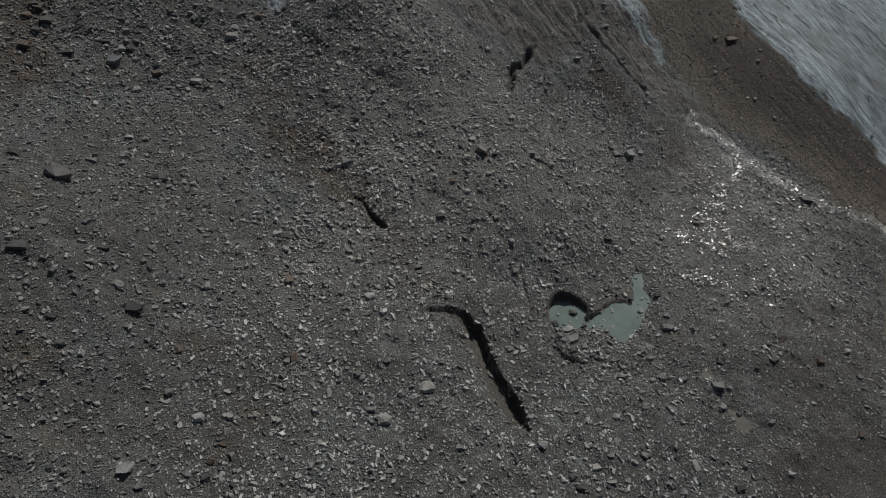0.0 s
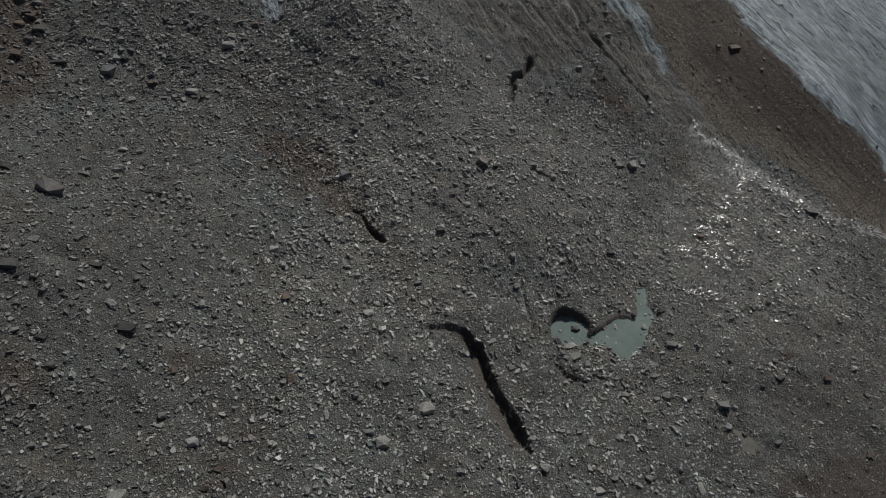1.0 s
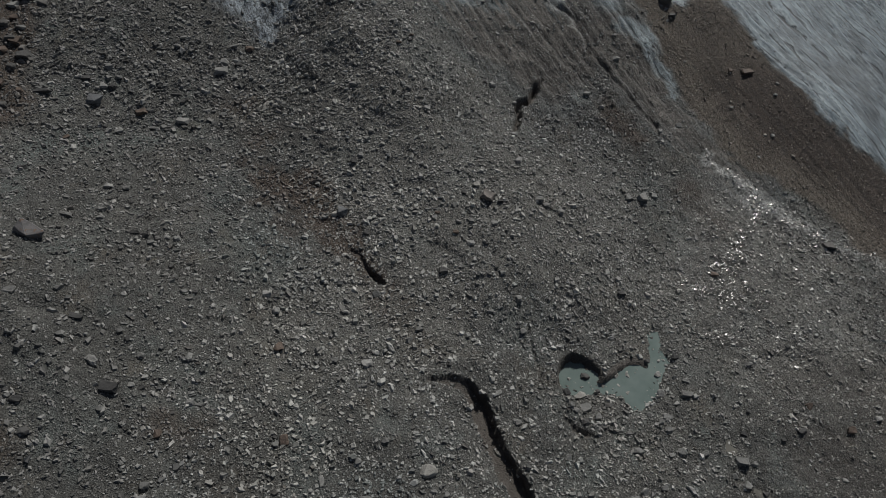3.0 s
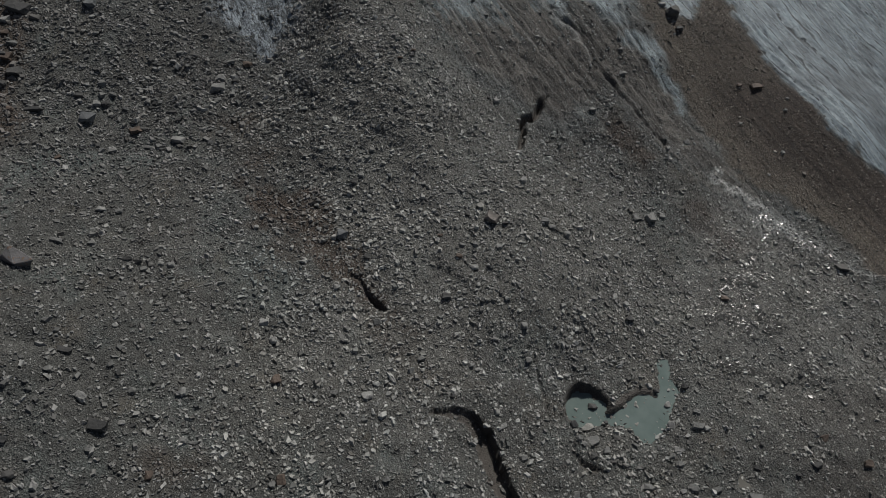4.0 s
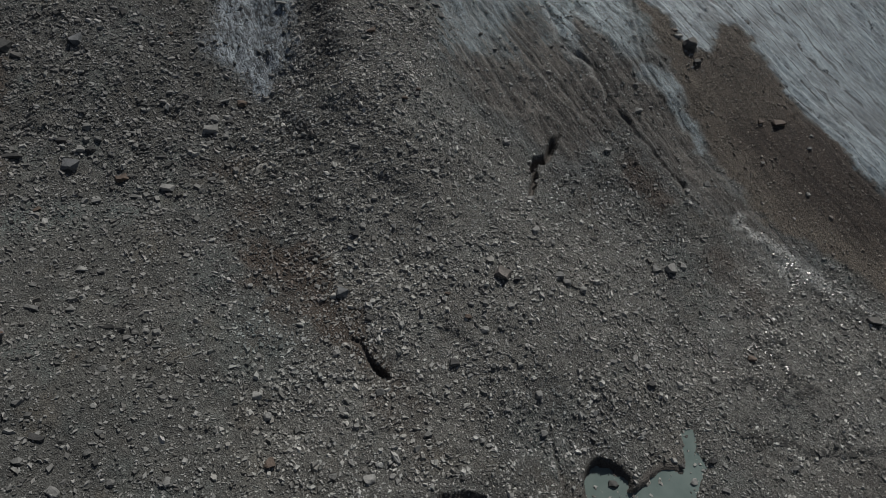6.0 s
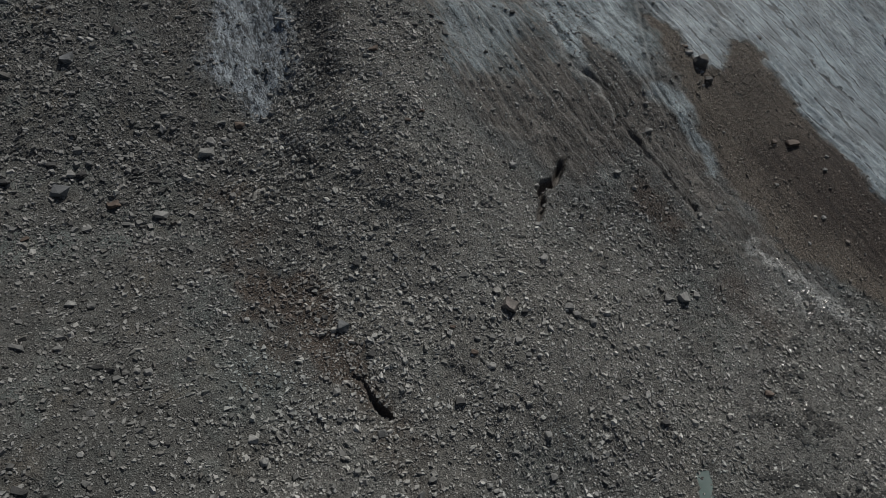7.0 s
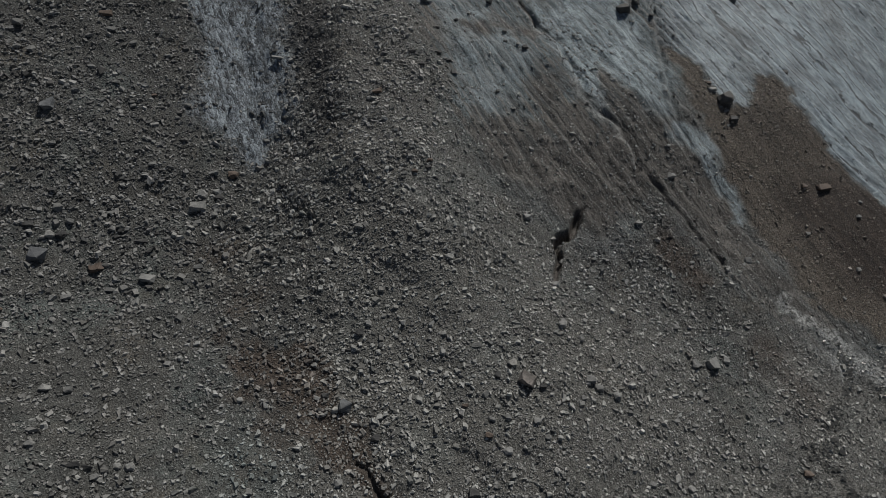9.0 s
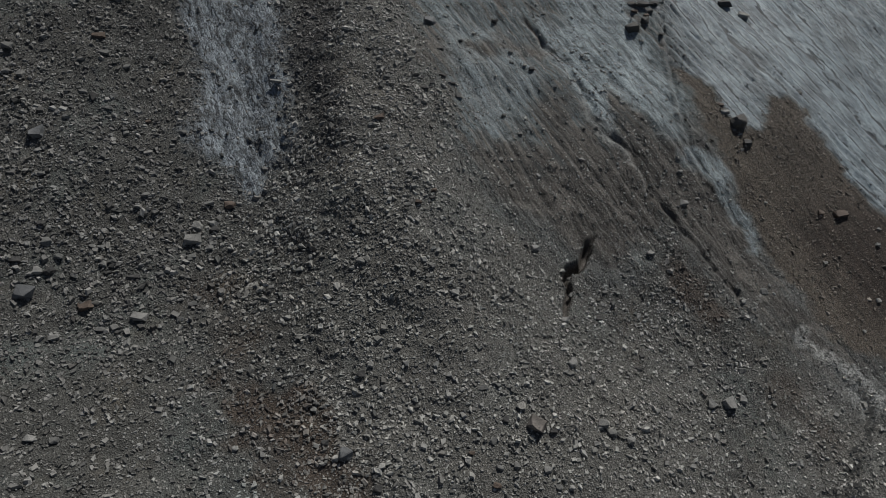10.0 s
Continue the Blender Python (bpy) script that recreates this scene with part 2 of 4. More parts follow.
    for cx, cy, r in ((-12.2, 16.0, 1.1), (-19.5, 14.5, 1.4), (-9.7, 13.0, 0.8), (-10.5, 11.2, 0.9), (-14.4, 39.5, 1.0), (18.0, 36.0, 1.8), (19.5, 33.5, 1.6), (-12.0, 36.5, 1.2), (14.7, 44.0, 1.5)):
        z["rust"] = np.maximum(z["rust"], 0.45 * np.exp(-((wx - cx) ** 2 + (wy - cy) ** 2) / r ** 2))
    z["rust"] = np.clip(1.6 * z["rust"], 0, 1)
    z["teal"] = np.maximum.reduce([np.exp(-((wx - cx) ** 2 + (wy - cy) ** 2) / r ** 2) for cx, cy, r in TEAL])
    return z


def base(x, y):
    x = np.where(np.abs(x) > 70, np.sign(x) * (70 + 40 * np.tanh((np.abs(x) - 70) / 40)), x)
    y = np.clip(y, -40 + 0 * y, None)
    y = np.where(y > 110, 110 + 40 * np.tanh((y - 110) / 40), y)
    rise = 5 * np.log1p(np.exp((y - 48) / 5)) / 30
    z = TILT[0] + TILT[1] * x / 30 + TILT[2] * (y - 35) / 30 + TILT[3] * rise + TILT[4] * rise * x / 30
    for cx, cy, s, h in HILLS:
        z = z + h * np.exp(-((x - cx) ** 2 + (y - cy) ** 2) / (2 * s * s))
    return z


def cleft(x, y, line, deep):
    d, w, _ = to_line(x, y, line)
    d = d + (0.08 * wave(x * 1.9, y * 1.9, 51) + 0.07 * wave(x * 4.3, y * 4.3, 52)) * np.clip(w / 0.6, 0.2, 1)
    return (0.88 + 0.2 * wave(x * 1.1, y * 1.1, 53)) * ramp(d, 0.5 * w + 0.12, 0.5 * w - 0.06) * np.clip(deep * w, 0.42 * ramp(w, 0.15, 0.35), 1.0) * (w > 0.1)


def land(x, y, z=None):
    """Height of the ground, the mask of clefts and hollows whose shade is painted in, and the count of melt grooves."""
    z = zones(x, y) if z is None else z
    h = base(x, y)
    h = h + (0.16 * fbm(x * 0.3, y * 0.3, 1) + 0.085 * fbm(x * 1.1, y * 1.1, 5) + 0.03 * wave(x * 2.6, y * 2.6, 7)) * (1 - 0.75 * z["white"] - 0.75 * z["brown"])
    # melt runnels in the ice, running down its slope
    across = x * math.cos(FLOW) + y * math.sin(FLOW)
    along = -x * math.sin(FLOW) + y * math.cos(FLOW)
    phase = across / 0.88 + 1.3 * wave(across * 0.32, along * 0.05, 61) + 0.42 * wave(across * 0.8, along * 0.17, 62) + 0.16 * wave(across * 1.9, along * 0.7, 63)
    turn, index = phase - np.floor(phase), np.floor(phase)
    groove = np.minimum(ramp(turn, 0.0, 0.3), ramp(turn, 0.97, 0.62)) - 1
    groove = groove * (0.65 + 0.35 * lattice(index, 0 * index, 64)) * (0.8 + 0.4 * wave(along * 0.16, index * 7.3, 65))
    ice = z["white"] + 0.32 * z["dirty"] * (1 - 0.5 * z["silt"]) + 0.15 * z["brown"]
    h = h + (0.36 * groove + 0.10 * wave(across * 0.35, along * 0.06, 60)) * ice
    g_across = x * math.cos(0.28) + y * math.sin(0.28) + 0.3 * wave(x * 0.7, y * 0.5, 66)
    g_along = -x * math.sin(0.28) + y * math.cos(0.28)
    h = h + z["gully"] * (0.22 * wave(g_across * 1.3, g_along * 0.22, 67) + 0.11 * wave(g_across * 2.8, g_along * 0.7, 68)
                          + 0.05 * wave(g_across * 5.5, g_along * 1.6, 69))
    d = to_line(x, y, [(-16.5, 66), (-15.2, 56), (-13.2, 48), (-13, 44)])[0]
    h = h - 0.5 * np.exp(-(d / 2.0) ** 2)
    d = to_line(x, y, [(-8.4, 68), (-8.3, 56), (-8.0, 50), (-7.0, 45)])[0]
    h = h + 0.5 * np.exp(-(d / 1.4) ** 2)
    # ice scarp
    d, _, side = to_line(x + 0.4 * wave(x * 1.2, y * 1.2, 71), y, SCARP)
    s = d * np.sign(side)
    h = h + (0.08 * np.exp(-((s - 0.0) / 0.2) ** 2) - 0.34 * np.exp(-((s - 0.4) / 0.3) ** 2)) * (0.75 + 0.5 * wave(x * 0.9, y * 0.9, 72))
    d, _, side = to_line(x + 0.1 * wave(x * 1.5, y * 1.5, 73), y, SEAM)
    s = d * np.sign(side)
    h = h + 0.03 * np.exp(-(s / 0.14) ** 2) - 0.14 * np.exp(-((s - 0.3) / 0.14) ** 2) - 0.1 * np.exp(-((s + 0.3) / 0.14) ** 2)
    cut = np.maximum.reduce([cleft(x, y, PIT, 0.7), 0.84 * cleft(x, y, [(a, c, 1.18 * w) for a, c, w in CRACK], 1.1), cleft(x, y, [(a, c, 0.52 * w) for a, c, w in CRACK_SMALL], 2.2), cleft(x, y, [(a, c, 0.8 * w) for a, c, w in CRACK_HIGH], 2.4), cleft(x, y, CRACK_HAIR, 1.1), cleft(x, y, [(a + 0.12 * math.sin(5 * a), c, 0.58 * w) for a, c, w in CRACK_ICE], 1.0)])
    h = h - cut
    # hollow of the pond: steep wall behind, shelving shore in front
    e = inside(x, y, POND) + 0.10 * wave(x * 2.2, y * 2.2, 81) + 0.05 * wave(x * 5, y * 5, 82)
    cave = inside(x, y, CAVE) + 0.08 * wave(x * 3, y * 3, 83)
    back = ramp(y - 20.9 + 0.25 * (x - 9), -0.4, 0.7) * ramp(x, 12.4, 11.4)
    back = np.maximum(back, ramp(x + 0.3 * (y - 20), 7.3, 6.5))
    shelf = WATER + 0.04 + np.clip(-e, 0, 3) * (0.42 + 5.0 * back)
    h = np.where(e > -2.6, np.minimum(h, shelf + 0.05 * wave(x * 3, y * 3, 84)), h)
    h = np.where((e < 0) & (e > -3), np.maximum(h, WATER + 0.02 + 0.3 * np.minimum(-e, 0.5)), h)
    h = np.where(e > 0, np.minimum(h, WATER - 0.03 - 0.14 * e), h)
    wall = ramp(cave, -0.12, 0.12)
    lump = WATER - 0.1 + 0.1 * np.exp(-((x - 8.2) ** 2 + (y - 21.7) ** 2) / 0.3) * (1 + 0.8 * wave(x * 4, y * 4, 86))
    lump = lump + 0.06 * ramp(y + 0.15 * wave(x * 2, y * 2, 87), 21.6, 22.2)
    h = np.where(cave > -0.15, np.minimum(h, h * (1 - wall) + lump * wall), h)
    hollow_shade = np.maximum(np.clip(cut / 0.35, 0, 1), np.maximum(ramp(cave, -0.2, 0.0), back * ramp(e, -0.45, -0.2) * (e < 0.3)))
    for pool in (POOL, POOL_SMALL):
        e = inside(x, y, pool) + 0.08 * wave(x * 2.5, y * 2.5, 85)
        h = h - 0.1 * ramp(e, -0.3, 0.2)
    return h, hollow_shade, phase


# ---- materials ----
class Nodes:
    """Short words for building a node material."""

    def __init__(self, name):
        self.mat = bpy.data.materials.new(name)
        self.mat.use_nodes = True
        self.tree = self.mat.node_tree
        self.shader = self.tree.nodes["Principled BSDF"]

    def put(self, socket, value):
        if isinstance(value, bpy.types.NodeSocket):
            self.tree.links.new(value, socket)
        elif isinstance(value, tuple) and len(value) == 3 and socket.type == "RGBA":
            socket.default_value = (*value, 1)
        else:
            socket.default_value = value

    def node(self, kind, **inputs):
        n = self.tree.nodes.new(kind)
        for key, value in inputs.items():
            self.put(n.inputs[key], value)
        return n

    def place(self):
        return self.tree.nodes.new("ShaderNodeTexCoord").outputs["Object"]

    def stretched(self, turn, sx, sy, sz=0.0):
        first = self.node("ShaderNodeMapping", Vector=self.place(), Rotation=(0, 0, -turn))
        return self.node("ShaderNodeMapping", Vector=first.outputs[0], Scale=(sx, sy, sz)).outputs[0]

    def bent(self, turn, sx, sy, scale, amount):
        """Stretched along one direction, then wandering from side to side."""
        drift = self.node("ShaderNodeTexNoise", Scale=scale, Detail=3.0, Vector=self.place()).outputs["Color"]
        n = self.tree.nodes.new("ShaderNodeVectorMath")
        n.operation = "MULTIPLY_ADD"
        self.put(n.inputs[0], drift), self.put(n.inputs[1], (amount, amount, 0.0)), self.put(n.inputs[2], self.place())
        first = self.node("ShaderNodeMapping", Vector=n.outputs[0], Rotation=(0, 0, -turn))
        return self.node("ShaderNodeMapping", Vector=first.outputs[0], Scale=(sx, sy, 0.0)).outputs[0]

    def noise(self, scale, detail=4.0, rough=0.6, where=None):
        n = self.node("ShaderNodeTexNoise", Scale=scale, Detail=detail, Roughness=rough, Vector=where or self.place())
        return n.outputs["Fac"]

    def cells(self, scale, out="Color", where=None):
        n = self.node("ShaderNodeTexVoronoi", Scale=scale, Vector=where or self.place())
        return n.outputs[out]

    def attr(self, name):
        n = self.tree.nodes.new("ShaderNodeAttribute")
        n.attribute_name = name
        return n.outputs["Fac"]

    def fit(self, value, a, b, c=0.0, d=1.0):
        n = self.node("ShaderNodeMapRange", Value=value)
        n.inputs["From Min"].default_value, n.inputs["From Max"].default_value = a, b
        n.inputs["To Min"].default_value, n.inputs["To Max"].default_value = c, d
        return n.outputs[0]

    def maths(self, op, a, b):
        n = self.tree.nodes.new("ShaderNodeMath")
        n.operation = op
        self.put(n.inputs[0], a), self.put(n.inputs[1], b)
        return n.outputs[0]

    def mix(self, fac, a, b, how="MIX"):
        n = self.tree.nodes.new("ShaderNodeMix")
        n.data_type, n.blend_type = "RGBA", how
        self.put(n.inputs[0], fac), self.put(n.inputs[6], a), self.put(n.inputs[7], b)
        return n.outputs[2]

    def blend(self, fac, a, b):
        n = self.tree.nodes.new("ShaderNodeMix")
        self.put(n.inputs[0], fac), self.put(n.inputs[2], a), self.put(n.inputs[3], b)
        return n.outputs[0]

    def bump(self, height, metres, strength=1.0, normal=None):
        n = self.node("ShaderNodeBump", Height=height, Strength=strength, Distance=metres)
        if normal:
            self.tree.links.new(normal, n.inputs["Normal"])
        return n.outputs[0]

    def finish(self, colour, rough, normal=None, **more):
        self.put(self.shader.inputs["Base Color"], colour)
        self.put(self.shader.inputs["Roughness"], rough)
        if normal:
            self.put(self.shader.inputs["Normal"], normal)
        for key, value in more.items():
            self.put(self.shader.inputs[key.replace("_", " ")], value)
        return self.mat


def ground_material():
    n = Nodes("moraine_ground")
    big, mid, fine = n.noise(0.11, 3), n.noise(0.7, 5), n.noise(6.0, 6, 0.7)
    pebble = n.node("ShaderNodeSeparateColor", Color=n.cells(15)).outputs[0]
    grain = n.node("ShaderNodeSeparateColor", Color=n.cells(38)).outputs[0]
    patch = n.fit(n.maths("ADD", n.maths("MULTIPLY", big, 0.5), n.maths("MULTIPLY", mid, 0.5)), 0.38, 0.62)
    speck = n.maths("MULTIPLY", n.fit(pebble, 0, 1, 0.55, 1.45), n.fit(grain, 0, 1, 0.6, 1.4))
    colour = n.mix(patch, (0.055, 0.056, 0.053), (0.105, 0.104, 0.096))
    colour = n.mix(n.fit(n.noise(0.23, 3), 0.52, 0.7), colour, (0.105, 0.12, 0.115))
    colour = n.mix(n.fit(n.noise(0.31, 3), 0.56, 0.72, 0, 0.4), colour, (0.13, 0.105, 0.075))
    colour = n.mix(n.maths("MULTIPLY", n.attr("tan_lit"), 0.6), colour, (0.155, 0.151, 0.138))
    rusty = n.mix(mid, (0.036, 0.026, 0.02), (0.085, 0.062, 0.046))
    colour = n.mix(n.maths("MULTIPLY", n.attr("rust"), 0.85), colour, rusty)
    earth = n.mix(mid, (0.034, 0.029, 0.026), (0.075, 0.065, 0.058))
    colour = n.mix(n.attr("soil"), colour, earth)
    colour = n.mix(n.attr("dark"), colour, n.mix(mid, (0.03, 0.03, 0.029), (0.06, 0.059, 0.057)))
    flute = n.noise(1.0, 6, 0.66, n.bent(FLOW, 2.4, 0.2, 0.5, 0.5))
    thread = n.noise(1.0, 5, 0.7, n.bent(FLOW, 7.5, 0.7, 1.0, 0.15))
    both = n.maths("ADD", n.maths("MULTIPLY", flute, 0.68), n.maths("MULTIPLY", thread, 0.32))
    brown = n.mix(n.fit(both, 0.40, 0.60), (0.021, 0.0155, 0.0125), (0.070, 0.053, 0.042))
    brown = n.mix(n.maths("SUBTRACT", 1.0, n.attr("deep")), brown, n.mix(n.fit(both, 0.38, 0.62), (0.046, 0.038, 0.030), (0.155, 0.131, 0.104)))
    colour = n.mix(n.attr("brown"), colour, brown)
    colour = n.mix(1.0, colour, n.node("ShaderNodeCombineColor", Red=speck, Green=speck, Blue=speck).outputs[0], "MULTIPLY")
    dirt = n.mix(n.fit(both, 0.42, 0.58), (0.040, 0.0365, 0.033), (0.150, 0.138, 0.124))
    grain_ice = n.noise(6.0, 6, 0.75)
    grey_ice = n.mix(n.fit(both, 0.42, 0.58), (0.072, 0.090, 0.097), (0.23, 0.275, 0.292))
    pale_ice = n.mix(n.fit(both, 0.38, 0.58), (0.15, 0.18, 0.195), (0.37, 0.43, 0.455))
    grey_ice = n.mix(n.maths("MULTIPLY", n.attr("clear"), n.fit(n.noise(0.6, 5, 0.65), 0.36, 0.56, 0.3, 0.95)), grey_ice, pale_ice)
    cover = n.fit(n.maths("ADD", n.maths("MULTIPLY", flute, 0.6), n.maths("MULTIPLY", big, 0.4)), 0.49, 0.55)
    cover = n.maths("MAXIMUM", n.maths("SUBTRACT", cover, n.attr("clear")), 0.0)
    cover = n.maths("MAXIMUM", cover, n.maths("MAXIMUM", n.attr("silt"), n.maths("MULTIPLY", n.attr("mud"), n.fit(flute, 0.36, 0.5, 0.55, 1.0))))
    slope = n.mix(cover, grey_ice, dirt)
    slope = n.mix(n.fit(grain_ice, 0.54, 0.62, 0, 0.75), slope, (0.045, 0.043, 0.040))
    gritty = n.fit(speck, 0.4, 1.6, 0.62, 1.42)
    slope = n.mix(1.0, slope, n.node("ShaderNodeCombineColor", Red=gritty, Green=gritty, Blue=gritty).outputs[0], "MULTIPLY")
    lumpy = n.noise(1.0, 7, 0.66, n.bent(FLOW, 2.0, 1.1, 1.0, 0.3))
    clods = n.noise(1.0, 7, 0.68, n.bent(0.28, 3.2, 1.1, 1.0, 0.4))
    plume = n.noise(1.0, 5, 0.65, n.bent(FLOW, 1.3, 0.4, 1.1, 0.5))
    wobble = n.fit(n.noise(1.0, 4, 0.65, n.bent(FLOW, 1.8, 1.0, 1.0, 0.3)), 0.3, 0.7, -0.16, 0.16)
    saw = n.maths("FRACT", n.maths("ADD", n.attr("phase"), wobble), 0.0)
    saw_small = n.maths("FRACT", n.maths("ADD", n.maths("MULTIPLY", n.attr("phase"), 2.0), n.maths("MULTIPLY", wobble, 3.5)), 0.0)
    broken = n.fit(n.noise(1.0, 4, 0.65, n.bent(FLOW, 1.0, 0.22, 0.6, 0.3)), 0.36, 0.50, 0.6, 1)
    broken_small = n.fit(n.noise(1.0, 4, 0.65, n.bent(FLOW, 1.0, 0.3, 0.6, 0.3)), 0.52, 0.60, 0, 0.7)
    # dirt line in each groove, doubling as the shadow along one flank
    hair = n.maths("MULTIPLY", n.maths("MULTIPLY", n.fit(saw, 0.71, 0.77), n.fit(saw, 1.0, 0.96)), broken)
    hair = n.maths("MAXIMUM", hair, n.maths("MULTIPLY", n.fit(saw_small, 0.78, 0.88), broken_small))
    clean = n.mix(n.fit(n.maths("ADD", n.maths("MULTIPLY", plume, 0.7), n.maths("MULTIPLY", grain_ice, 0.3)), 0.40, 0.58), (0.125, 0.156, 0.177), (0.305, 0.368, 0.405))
    # pale lip painted on the opposite flank, like a lit ridge edge
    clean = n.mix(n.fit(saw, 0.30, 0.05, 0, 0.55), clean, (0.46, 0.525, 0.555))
    clean = n.mix(n.fit(lumpy, 0.44, 0.34, 0, 0.5), clean, (0.11, 0.126, 0.134))
    clean = n.mix(n.fit(n.noise(0.35, 5), 0.46, 0.64, 0, 0.55), clean, (0.115, 0.13, 0.14))
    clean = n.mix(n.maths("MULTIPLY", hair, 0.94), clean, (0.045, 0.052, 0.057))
    slope = n.mix(n.maths("MULTIPLY", hair, 0.32), slope, (0.04, 0.038, 0.035))
    colour = n.mix(n.attr("dirty"), colour, slope)
    clean = n.mix(n.maths("MULTIPLY", n.attr("dull"), n.fit(plume, 0.35, 0.6, 0.85, 0.45)), clean, (0.075, 0.086, 0.097))
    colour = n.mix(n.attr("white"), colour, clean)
    crust = n.noise(1.0, 8, 0.74, n.bent(0.36, 2.6, 0.7, 0.9, 0.6))
    flake = n.noise(1.0, 8, 0.82, n.bent(0.36, 4.6, 1.9, 1.5, 0.3))
    plates = n.bent(0.36, 5.2, 1.5, 2.2, 0.55)
    facet = n.node("ShaderNodeSeparateColor", Color=n.cells(1.0, "Color", plates)).outputs[0]
    edges = n.node("ShaderNodeTexVoronoi", Scale=1.0, Vector=plates)
    edges.feature = "DISTANCE_TO_EDGE"
    seam = n.fit(edges.outputs["Distance"], 0.02, 0.12, 1, 0)
    tone = n.maths("ADD", n.maths("MULTIPLY", facet, 0.13), n.maths("ADD", n.maths("MULTIPLY", crust, 0.45), n.maths("MULTIPLY", flake, 0.5)))
    tongue = n.mix(n.fit(tone, 0.46, 0.58), (0.068, 0.077, 0.085), (0.37, 0.42, 0.462))
    tongue = n.mix(n.fit(flake, 0.57, 0.61, 0, 0.75), tongue, (0.44, 0.49, 0.53))
    tongue = n.mix(n.maths("MAXIMUM", n.fit(clods, 0.42, 0.36, 0, 0.85), n.maths("MULTIPLY", seam, 0.35)), tongue, (0.045, 0.045, 0.044))
    colour = n.mix(n.maths("MULTIPLY", n.attr("gully"), n.fit(n.noise(1.6, 4), 0.25, 0.45)), colour, tongue)
    colour = n.mix(n.maths("MULTIPLY", n.attr("pale"), n.fit(n.noise(4.5, 6, 0.7), 0.42, 0.52)), colour, (0.34, 0.345, 0.335))
    # earth brown of clefts, cave and pond wall, darkened to stand for shade inside
    colour = n.mix(n.attr("hollow_shade"), colour, n.mix(mid, (0.05, 0.043, 0.038), (0.115, 0.102, 0.09)))
    rough = n.fit(fine, 0.3, 0.7, 0.75, 0.95)
    rough = n.blend(n.maths("MULTIPLY", n.attr("wet"), n.fit(n.noise(1.3, 4), 0.42, 0.52)), rough, 0.25)
    rough = n.blend(n.attr("white"), rough, 0.55)
    rough = n.blend(n.attr("hollow_shade"), rough, 0.6)
    loose = n.maths("SUBTRACT", 1.0, n.maths("MAXIMUM", n.maths("MULTIPLY", n.attr("white"), 0.85), n.maths("MULTIPLY", n.attr("dirty"), 0.45)))
    rise = n.maths("MULTIPLY", n.maths("ADD", n.cells(15, "Distance"), n.maths("MULTIPLY", n.cells(38, "Distance"), 0.5)), loose)
    normal = n.bump(rise, 0.06, 0.9)
    normal = n.bump(n.maths("MULTIPLY", fine, loose), 0.06, 0.8, normal)
    bare = n.maths("MAXIMUM", n.attr("white"), n.maths("MAXIMUM", n.attr("gully"), n.maths("MULTIPLY", n.attr("dirty"), 0.5)))
    rise_saw = n.blend(n.attr("gully"), n.maths("MULTIPLY", hair, 0.9), n.maths("MULTIPLY", seam, 0.8))
    relief = n.maths("ADD", n.maths("ADD", n.maths("MULTIPLY", both, 0.55), n.maths("MULTIPLY", n.blend(n.attr("gully"), lumpy, crust), 0.9)), n.maths("MULTIPLY", rise_saw, -0.4))
    normal = n.bump(n.maths("MULTIPLY", relief, bare), 0.30, 0.85, normal)
    return n.finish(colour, rough, normal)


